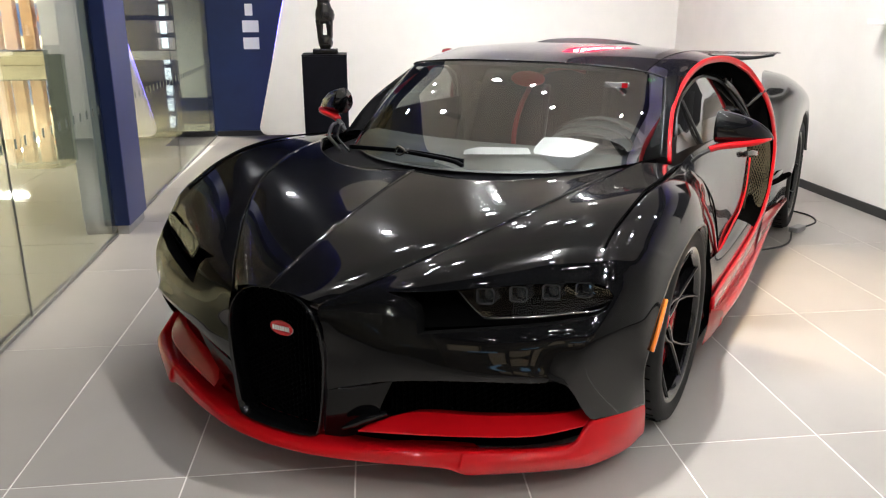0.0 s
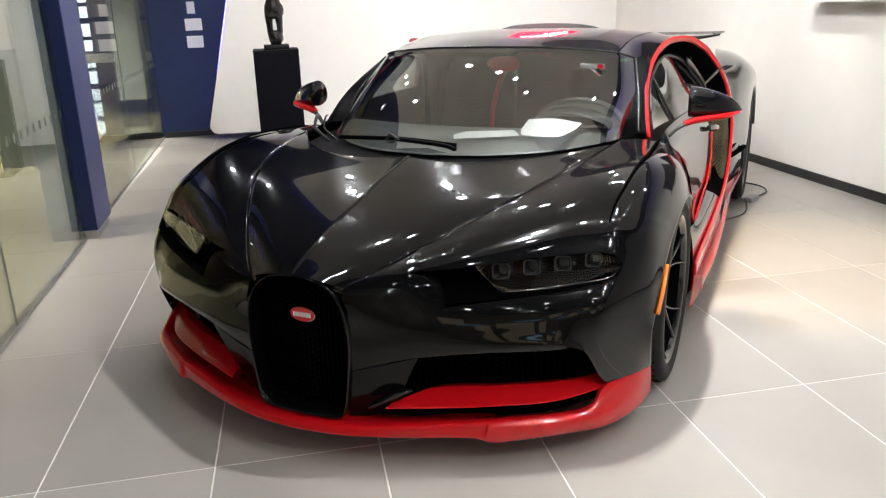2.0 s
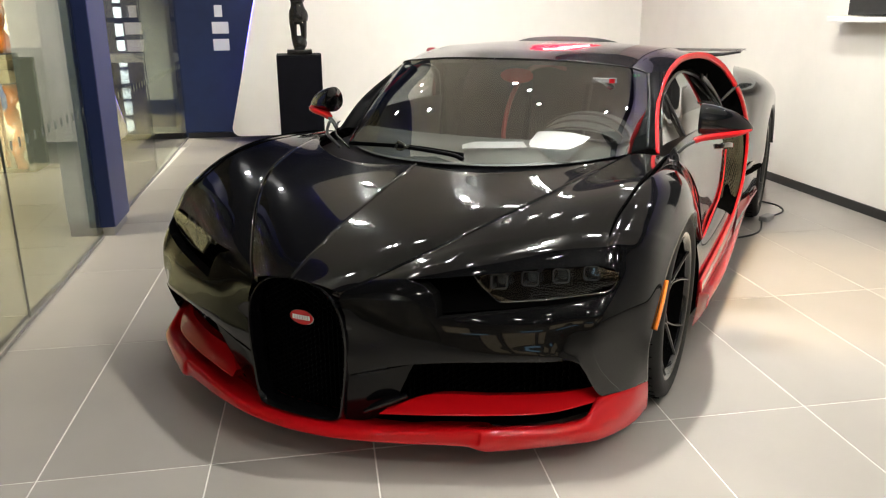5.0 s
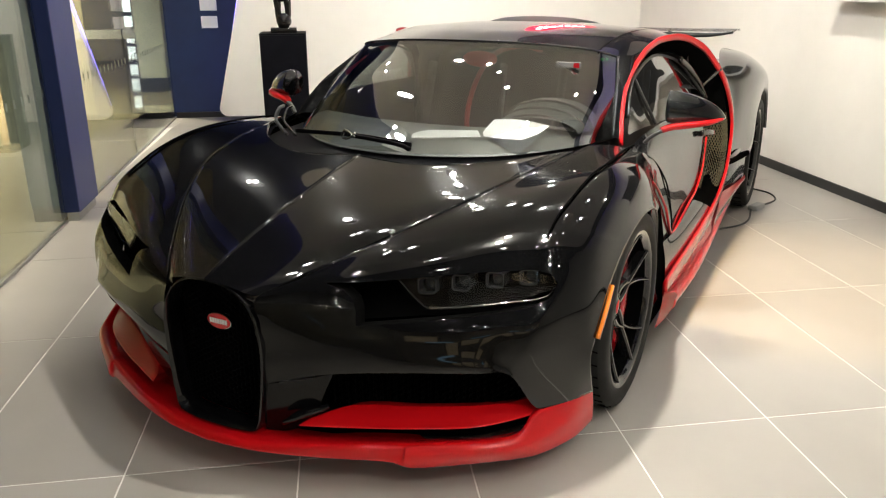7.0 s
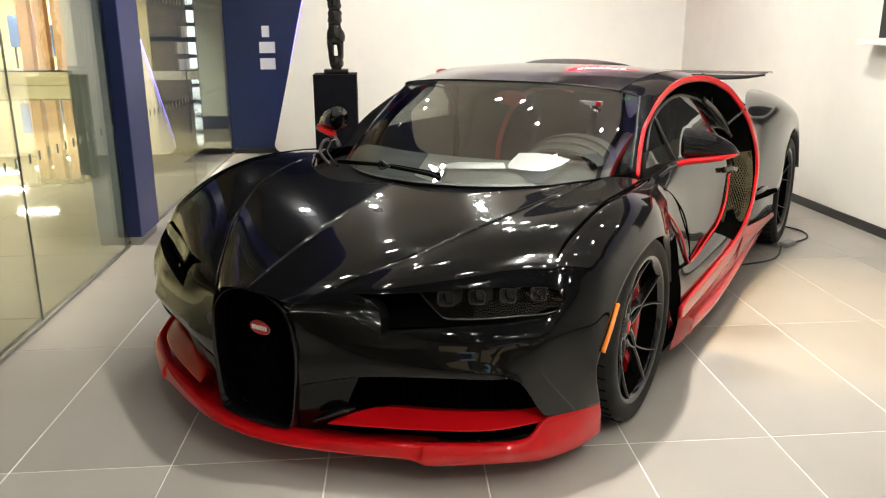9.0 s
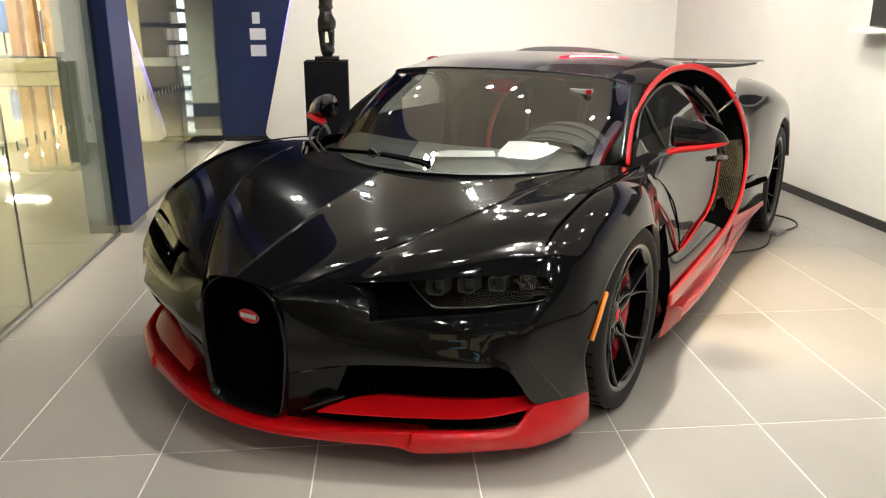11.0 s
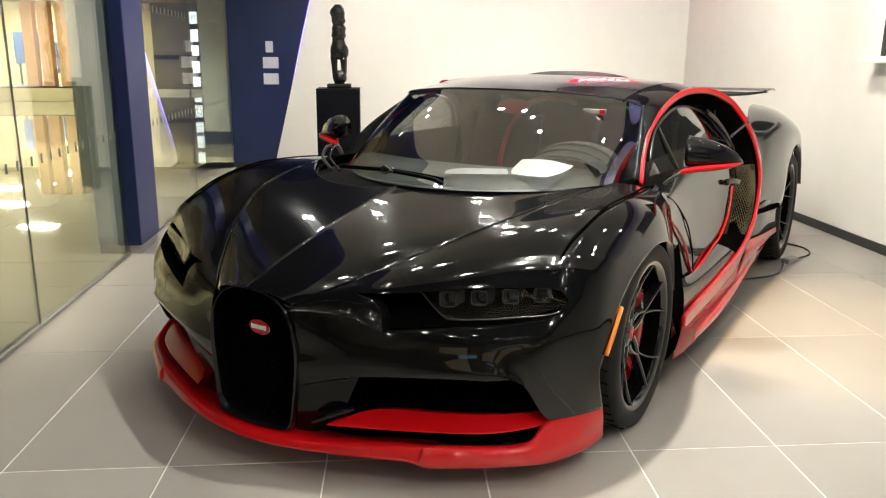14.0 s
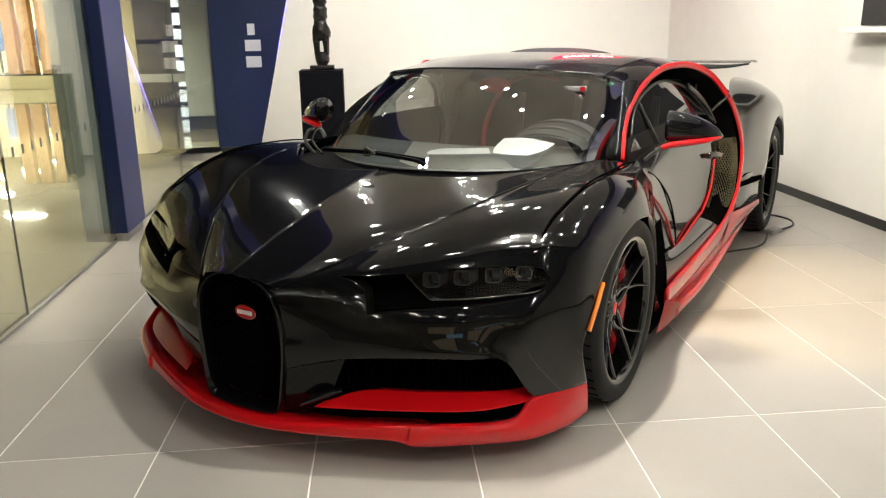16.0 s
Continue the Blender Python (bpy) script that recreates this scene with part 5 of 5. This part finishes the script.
def wheel(c, r, width, face, side):
    hub = new("wheel")
    hub.parent = car
    hub.matrix_basis = pose(c[0], -side * (face - width / 2), c[1] + 0.003)
    tagged(hub, "black Y-spoke alloy wheel with low-profile tyre")
    w, rr = width / 2, r * 0.775

    def put(name, bm, m, label="", smooth=True):
        bmesh.ops.recalc_face_normals(bm, faces=bm.faces[:])
        if side > 0:
            mirror_y(bm)
        return part(name, bm, m, hub, label, smooth)

    bm = bmesh.new()
    ring_profile(bm, [(rr, -w * 0.9), (r - 0.02, -w * 0.95), (r - 0.004, -w * 0.8), (r, -w * 0.5), (r, 0), (r, w * 0.5), (r - 0.003, w * 0.8), (r - 0.012, w * 0.95), (r - 0.03, w), (rr + 0.02, w), (rr + 0.004, w * 0.93), (rr, w * 0.88)])
    put("tyre", bm, M_RUBBER, "black low-profile tyre")
    # sipes across the shoulder and ribs round the tread
    bm = bmesh.new()
    for k in range(44):
        m = Matrix.Rotation(k * math.tau / 44, 4, "Y")
        box_into(bm, r - 0.004, r + 0.0004, w * 0.30, w * 0.84, -0.0014, 0.0014, m=m @ Matrix.Rotation(radians(10), 4, "X"))
    for y in (-0.45, -0.1, 0.25):
        ring_profile(bm, [(r - 0.002, w * y - 0.004), (r + 0.0005, w * y - 0.004), (r + 0.0005, w * y + 0.004), (r - 0.002, w * y + 0.004)])
    put("tread_grooves", bm, M_VOID, smooth=False)
    bm = bmesh.new()
    ring_profile(bm, [(rr + 0.008, w * 0.94), (rr - 0.002, w * 0.95), (rr - 0.012, w * 0.88), (rr - 0.017, w * 0.80)])
    put("rim", bm, M_RIM)
    bm = bmesh.new()
    ring_profile(bm, [(rr - 0.0165, w * 0.80), (rr - 0.022, w * 0.5), (rr - 0.03, -w * 0.8)])
    put("rim_barrel", bm, M_VOID, "matt dark rim barrel")
    bm = bmesh.new()
    ring_profile(bm, [(0.02, w * 0.0), (rr * 0.80, w * 0.0), (rr * 0.80, -w * 0.2)])
    put("brake_disc", bm, M_DISC)
    bm = bmesh.new()
    rows = []
    for i in range(9):
        a = radians(-70 + i * 17)
        rows.append([(q * math.cos(a), yy, q * math.sin(a)) for q, yy in ((rr * 0.52, w * 0.05), (rr * 0.54, w * 0.42), (rr * 0.70, w * 0.50), (rr * 0.86, w * 0.42), (rr * 0.88, w * 0.05))])
    grid_mesh(bm, np.array(rows))
    bm.faces.new([bm.verts.new(p) for p in rows[0]]), bm.faces.new([bm.verts.new(p) for p in rows[-1]])
    put("brake_caliper", bm, M_CALIPER, "red brake caliper")
    bm = bmesh.new()
    for k in range(5):
        a = math.tau * k / 5 + 0.35
        for s2 in (-1, 1):
            pts = []
            for u in np.linspace(0, 1, 11):
                fan = s2 * (0.035 + 0.50 * max(0.0, 0.40 - u) ** 1.0 / 0.40 * 0.9 + 0.235 * max(0.0, u - 0.40) / 0.60)
                q = 0.048 + (rr - 0.010 - 0.048) * u
                pts.append((Vector((q * math.cos(a + fan), w * (0.50 + 0.36 * u ** 1.6), q * math.sin(a + fan))), 0.021 - 0.009 * u))
            rows = []
            for i, (q, ww) in enumerate(pts):
                t = (pts[min(i + 1, 10)][0] - pts[max(i - 1, 0)][0]).normalized()
                n = Vector((0, 1, 0))
                b = t.cross(n).normalized()
                rows.append([bm.verts.new(q + b * (x * ww / 2) + n * yy) for x, yy in ((-1, -0.03), (-1, 0.0), (-0.35, 0.007), (0.35, 0.007), (1, 0.0), (1, -0.03))])
            for r0, r1 in zip(rows, rows[1:]):
                for i in range(5):
                    bm.faces.new([r0[i], r0[i + 1], r1[i + 1], r1[i]])
    put("spokes", bm, M_RIM, smooth=False)
    bm = bmesh.new()
    ring_profile(bm, [(0.0, w * 0.60), (0.026, w * 0.60), (0.030, w * 0.57), (0.050, w * 0.56), (0.056, w * 0.50), (0.06, w * 0.2)], 32)
    put("hub_cap", bm, M_RIM)
    bm = bmesh.new()
    ring_profile(bm, [(0.0, w * 0.62), (0.022, w * 0.62), (0.025, w * 0.60)], 24)
    put("hub_badge", bm, M_BADGE, "small red hub badge")
    return hub


for s in (1, -1):
    wheel(FW, FW[1], 0.285, 1.02, s)
    wheel(RW, RW[1], 0.355, 1.06, s)

# grille
def horseshoe(f=1.0, n=16):
    """Outline of the horseshoe, from the foot on one side over the top to the other."""
    half = [(0.0, 0.142), (0.10, 0.142), (0.148, 0.147), (0.163, 0.170), (0.178, 0.26), (0.188, 0.36), (0.187, 0.44), (0.170, 0.515), (0.130, 0.570), (0.07, 0.600), (0.0, 0.607)]
    h = spline([(y, z, 0) for y, z in half], 30)[:, :2]
    full = [(y, z) for y, z in h] + [(-y, z) for y, z in h[-2:0:-1]]
    return [(y * f, 0.38 + (z - 0.38) * f) for y, z in full]


def grille_x(y, z):
    return -0.062 + 0.6 * y * y + max(0, z - 0.45) ** 2 * 0.9


bm = bmesh.new()
o0, o1 = horseshoe(0.968), horseshoe(1.0)
n = len(o0)
loops = [[bm.verts.new((grille_x(y, z) + d, y, z)) for y, z in o] for o, d in ((o0, 0.07), (o0, -0.008), (horseshoe(0.983), -0.011), (o1, -0.004), (o1, 0.05))]
for a, b in zip(loops, loops[1:]):
    for k in range(n):
        bm.faces.new([a[k], a[(k + 1) % n], b[(k + 1) % n], b[k]])
grille_ob = cpart("grille", bm, M_BLACK, label="black horseshoe grille with fine honeycomb mesh")
bm = bmesh.new()
o = horseshoe(0.975)
bm.faces.new([bm.verts.new((grille_x(y, z) + 0.075, y, z)) for y, z in o])
bmesh.ops.triangulate(bm, faces=bm.faces[:])
cpart("grille_back", bm, M_VOID, grille_ob, smooth=False)
bm = bmesh.new()
for i in range(-11, 12):
    for j in range(0, 26):
        y, z = i * 0.0165, 0.155 + j * 0.019 + (0.0095 if i % 2 else 0)
        wmax = np.interp(z, [0.14, 0.17, 0.26, 0.40, 0.515, 0.57, 0.60], [0.14, 0.155, 0.168, 0.176, 0.158, 0.118, 0.05])
        if abs(y) > wmax - 0.006 or z > 0.585:
            continue
        x = grille_x(y, z) + 0.058
        ring = [(0.0112 * math.cos(k * math.pi / 3), 0.0112 * math.sin(k * math.pi / 3)) for k in range(6)]
        o_ = [bm.verts.new((x, y + p, z + q)) for p, q in ring]
        i_ = [bm.verts.new((x + 0.004, y + p * 0.78, z + q * 0.78)) for p, q in ring]
        for k in range(6):
            bm.faces.new([o_[k], o_[(k + 1) % 6], i_[(k + 1) % 6], i_[k]])
cpart("grille_mesh", bm, M_NET, grille_ob, "black honeycomb mesh", smooth=False)


def oval(a, b, x0, x1, y, z, n=40):
    bm = bmesh.new()
    r0 = [bm.verts.new((x1, y + a * math.cos(k * math.tau / n), z + b * math.sin(k * math.tau / n))) for k in range(n)]
    r1 = [bm.verts.new((x0 + 0.001, y + a * math.cos(k * math.tau / n), z + b * math.sin(k * math.tau / n))) for k in range(n)]
    r2 = [bm.verts.new((x0, y + (a - 0.002) * math.cos(k * math.tau / n), z + (b - 0.002) * math.sin(k * math.tau / n))) for k in range(n)]
    for p, q in ((r0, r1), (r1, r2)):
        for k in range(n):
            bm.faces.new([p[k], p[(k + 1) % n], q[(k + 1) % n], q[k]])
    bm.faces.new(r2), bm.faces.new(r0[::-1])
    return bm


badge = cpart("badge", oval(0.0465, 0.026, -0.010, 0.0, 0, 0.459), M_CHROME, label="small red oval badge with a white rim and bar", smooth=False)
cpart("badge_face", oval(0.0447, 0.0242, -0.0118, -0.009, 0, 0.459), M_BADGE, badge, "red enamel face", smooth=False)
for k in range(7):
    bm = bmesh.new()
    box_into(bm, -0.0130, -0.0112, -0.033 + k * 0.0097, -0.0262 + k * 0.0097, 0.4515, 0.4665)
    cpart("badge_bar", bm, M_WHITE, badge, "white bar", smooth=False)
bar("badge_stalk", [(0.0, 0, 0.459), (0.02, 0, 0.459), (0.05, 0, 0.459)], [0.02], [0.02], M_TRIM, badge, n=6)

# interior
for s in (1, -1):
    sheet("dashboard", [[(0.915, 0, 0.795), (0.97, 0.26, 0.795), (1.135, 0.50, 0.796), (1.40, 0.68, 0.808)], [(1.04, 0, 0.846), (1.08, 0.28, 0.846), (1.22, 0.51, 0.842), (1.45, 0.68, 0.831)], [(1.18, 0, 0.850), (1.20, 0.28, 0.850), (1.30, 0.51, 0.846), (1.48, 0.67, 0.834)], [(1.28, 0, 0.852), (1.31, 0.3, 0.850), (1.38, 0.5, 0.846), (1.50, 0.66, 0.836)], [(1.38, 0, 0.83), (1.40, 0.3, 0.83), (1.46, 0.5, 0.83), (1.54, 0.66, 0.82)], [(1.56, 0, 0.74), (1.57, 0.3, 0.70), (1.58, 0.5, 0.70), (1.60, 0.66, 0.70)]], M_DASH, side=s, label="grey leather dashboard")
# instrument hood before the driver
bm = bmesh.new()
rows = []
for i in range(9):
    u = i / 8
    rows.append([(1.33 + 0.22 * u, 0.475 + (0.175 + 0.02 * u) * math.cos(radians(a)), 0.855 + (0.05 + 0.055 * math.sin(math.pi * 0.5 * u)) * math.sin(radians(a))) for a in range(0, 181, 12)])
grid_mesh(bm, np.array(rows))
thicken(bm, 0.008)
cpart("instrument_hood", bm, M_DASH, label="curved grey instrument hood")
for k, rad in enumerate((0.150, 0.178, 0.198)):
    bar("hood_rib", [(1.345 + 0.06 * k, 0.475 + rad * math.cos(radians(a)), 0.852 + (0.062 + 0.022 * k) * math.sin(radians(a))) for a in range(8, 173, 12)], [0.010], [0.010], M_DARKLEATHER, n=40, up=(1, 0, 0))
ring_pts = [(1.66 - 0.035 * math.sin(radians(a)), 0.46 + 0.175 * math.cos(radians(a)), 0.765 + 0.165 * math.sin(radians(a))) for a in range(0, 361, 15)]
bar("steering_wheel", ring_pts, [0.028], [0.028], M_DARKLEATHER, label="dark leather steering wheel", n=60, up=(1, 0, 0.2))
bar("wheel_spoke", [(1.65, 0.29, 0.80), (1.665, 0.46, 0.79), (1.65, 0.63, 0.80)], [0.03], [0.05], M_DARKLEATHER, n=8)


def seat(y, material):
    prof = [(1.95, 0.30), (2.02, 0.36), (2.30, 0.33), (2.42, 0.40), (2.50, 0.62), (2.58, 0.85), (2.62, 1.02), (2.66, 1.06)]
    bm = bmesh.new()
    rows = []
    c = spline([(x, 0, z) for x, z in prof], 22)
    for i, p in enumerate(c):
        u = i / 21
        w = 0.25 - 0.07 * max(0, u - 0.6) / 0.4
        rows.append([(p[0] - 0.07 * abs(v) ** 3, y + v * w, p[2] + 0.06 * abs(v) ** 3 * (1 - u)) for v in np.linspace(-1, 1, 9)])
    grid_mesh(bm, np.array(rows))
    thicken(bm, 0.05)
    st = cpart("seat", bm, M_DARKLEATHER, label="dark leather bucket seat with red piping")
    for v in (-1, 1):
        bar("seat_bolster", [(p[0] - 0.085, y + v * 0.235 * (1 - 0.22 * max(0, i / 21 - 0.6)), p[2] + 0.03) for i, p in enumerate(c)][3:21:3], [0.035], [0.05], M_DARKLEATHER, st, "dark side bolster")


seat(0.40, M_REDLEATHER)
seat(-0.40, M_REDLEATHER)
bar("centre_spine", [(2.62, 0, 1.06), (2.35, 0, 1.10), (2.0, 0, 1.09), (1.78, 0, 0.98), (1.68, 0, 0.80), (1.80, 0, 0.62), (2.1, 0, 0.52)], [0.022], [0.02], M_REDLEATHER, label="red curved centre spine of the cabin", n=40, up=(0, 1, 0))
sheet("rear_bulkhead", [[(2.72, -0.80, 0.4), (2.72, 0, 0.4), (2.72, 0.80, 0.4)], [(2.70, -0.82, 0.8), (2.70, 0, 0.8), (2.70, 0.82, 0.8)], [(2.62, -0.79, 1.12), (2.62, 0, 1.17), (2.62, 0.79, 1.12)]], M_DARKLEATHER, label="dark cabin back wall")
for s in (1, -1):
    sheet("headliner", [[(1.70, 0, 1.155), (1.95, 0, 1.195), (2.4, 0, 1.205), (2.7, 0, 1.18)], [(1.72, 0.3, 1.150), (1.95, 0.3, 1.19), (2.4, 0.3, 1.20), (2.7, 0.3, 1.175)], [(1.79, 0.585, 1.115), (2.0, 0.60, 1.165), (2.4, 0.61, 1.175), (2.7, 0.58, 1.15)]], M_DARKLEATHER, side=s, label="dark roof lining")
    sheet("door_card", [[(1.58, 0.765, 0.885), (2.1, 0.775, 0.895), (2.62, 0.80, 0.885)], [(1.58, 0.77, 0.6), (2.1, 0.80, 0.6), (2.62, 0.82, 0.6)], [(1.6, 0.76, 0.3), (2.1, 0.78, 0.3), (2.62, 0.8, 0.3)]], M_DARKLEATHER, side=s, label="dark leather door lining")
bm = bmesh.new()
bmesh.ops.create_uvsphere(bm, u_segments=28, v_segments=14, radius=1.0)
bmesh.ops.transform(bm, matrix=Matrix.Translation((1.70, 0.055, 1.09)) @ Matrix.Diagonal((0.018, 0.085, 0.036, 1)), verts=bm.verts[:])
cpart("interior_mirror", bm, mat("red_mirror_shell", (0.62, 0.03, 0.03), 0.3, vary=0.05), label="red oval interior mirror")
bm = bmesh.new()
box_into(bm, 1.585, 1.60, 0.455, 0.565, 1.078, 1.102, 0.005)
tag_ = cpart("toll_tag", bm, mat("grey_plastic", (0.13, 0.13, 0.13), 0.4), label="small grey toll tag behind the windscreen", smooth=False)
bm = bmesh.new()
box_into(bm, 1.583, 1.586, 0.535, 0.56, 1.08, 1.10)
cpart("tag_mark", bm, M_CALIPER, tag_, "red mark", smooth=False)

# sheets of paper and sticker
def paper_sheet(pts, label):
    bm = bmesh.new()
    grid_mesh(bm, loft(pts, 6, 4))
    thicken(bm, 0.002)
    bmesh.ops.recalc_face_normals(bm, faces=bm.faces[:])
    mirror_y(bm)
    ob = part("paper_sheet", bm, M_PAPER, smooth=True)
    ob.matrix_world = car.matrix_world.copy()
    return tagged(ob, label, "paper", group="papers on the dashboard")


paper_sheet([[(0.985, 0.10, 0.853), (1.04, 0.22, 0.854), (1.10, 0.34, 0.856)], [(1.06, 0.07, 0.856), (1.10, 0.18, 0.858), (1.15, 0.31, 0.860)], [(1.145, 0.09, 0.857), (1.17, 0.18, 0.859), (1.19, 0.285, 0.863)]], "white paper sheet lying on the grey dashboard")
paper_sheet([[(1.105, 0.35, 0.858), (1.10, 0.43, 0.857), (1.108, 0.505, 0.857)], [(1.16, 0.325, 0.868), (1.175, 0.43, 0.876), (1.20, 0.535, 0.868)], [(1.235, 0.335, 0.903), (1.26, 0.44, 0.905), (1.288, 0.548, 0.886)]], "white paper sheet propped against the instrument hood")
bm = bmesh.new()
bmesh.ops.create_circle(bm, cap_ends=True, segments=20, radius=1.0)
bmesh.ops.transform(bm, matrix=look((1.768, 0.610, 1.103), (1.30, 0.75, 1.6)).to_4x4() @ Matrix.Rotation(radians(180), 4, "X") @ Matrix.Diagonal((0.017, 0.011, 1, 1)), verts=bm.verts[:])
cpart("inspection_sticker", bm, mat("green_sticker", (0.10, 0.62, 0.10), 0.5), label="small round green sticker", smooth=False)

# charger cable on the floor beside the rear wheel
box_c = box("power_adapter", -0.065, 0.065, -0.03, 0.03, 0.0, 0.035, mat("grey_plastic", (0.25, 0.25, 0.25), 0.4), label="small grey power adapter lying on the tiles", bevel=0.008)
box_c.matrix_world = pose(3.26, 4.44, 0.0, 0, 0, 35)
tagged(box_c, category="adapter")
M_CABLE = mat("black_cable", (0.012, 0.012, 0.012), 0.5)
c1 = tube("cable", [(3.20, 4.40, 0.012), (3.07, 4.20, 0.006), (2.95, 4.10, 0.006), (2.75, 4.03, 0.006), (2.62, 3.92, 0.006), (2.56, 3.80, 0.008), (2.45, 3.72, 0.05)], 0.006, M_CABLE, label="thin black power cable on the tiles", n=50)
tagged(c1, category="cable")
c2 = tube("cable", [(3.32, 4.48, 0.012), (3.50, 4.62, 0.006), (3.56, 4.80, 0.006), (3.48, 4.98, 0.006), (3.30, 5.10, 0.02), (3.0, 5.15, 0.10)], 0.006, M_CABLE, label="thin black power cable looping to the car", n=50)
tagged(c2, category="cable")

# ---- floor tiles ----
TW, TH, TX, TY, LEAN_T = 0.525, 1.067, -0.19, 2.0, 0.0235


def tile_mesh():
    g = 0.0026
    bm = bmesh.new()
    vs = []
    for z, ins in ((0.0, 0.0012), (-0.0012, 0.0), (-0.006, 0.0)):
        vs.append([bm.verts.new((x * (TW / 2 - g - ins) + LEAN_T * y * TH / 2, y * (TH / 2 - g - ins), z)) for x, y in ((-1, -1), (1, -1), (1, 1), (-1, 1))])
    bm.faces.new(vs[0])
    for a, b in zip(vs, vs[1:]):
        for k in range(4):
            bm.faces.new([b[k], b[(k + 1) % 4], a[(k + 1) % 4], a[k]])
    me = bpy.data.meshes.new("tile")
    bm.normal_update()
    bm.to_mesh(me)
    bm.free()
    me.materials.append(M_TILE)
    return me


TILE = tile_mesh()
for j in range(-7, 7):
    for i in range(-3, 9):
        y = TY + (j + 0.5) * TH
        x = TX + (i + 0.5) * TW + LEAN_T * (y - TY)
        if X0 - 0.2 < x < X1 + 0.2 and y < Y1 + 0.4:
            t = new("tile", TILE)
            t.parent = floor
            t.location = (x, y, 0)


def hall_tile():
    bm = bmesh.new()
    box_into(bm, -0.597, 0.597, -0.597, 0.597, -0.008, 0.0)
    me = bpy.data.meshes.new("tile")
    bm.to_mesh(me)
    bm.free()
    me.materials.append(M_HALL)
    return me


HTILE = hall_tile()
for i in range(8):
    for j in range(24):
        t = new("tile", HTILE)
        t.parent = hall
        t.location = (X0 - 0.617 - i * 1.2, -4.3 + j * 1.2, 0)
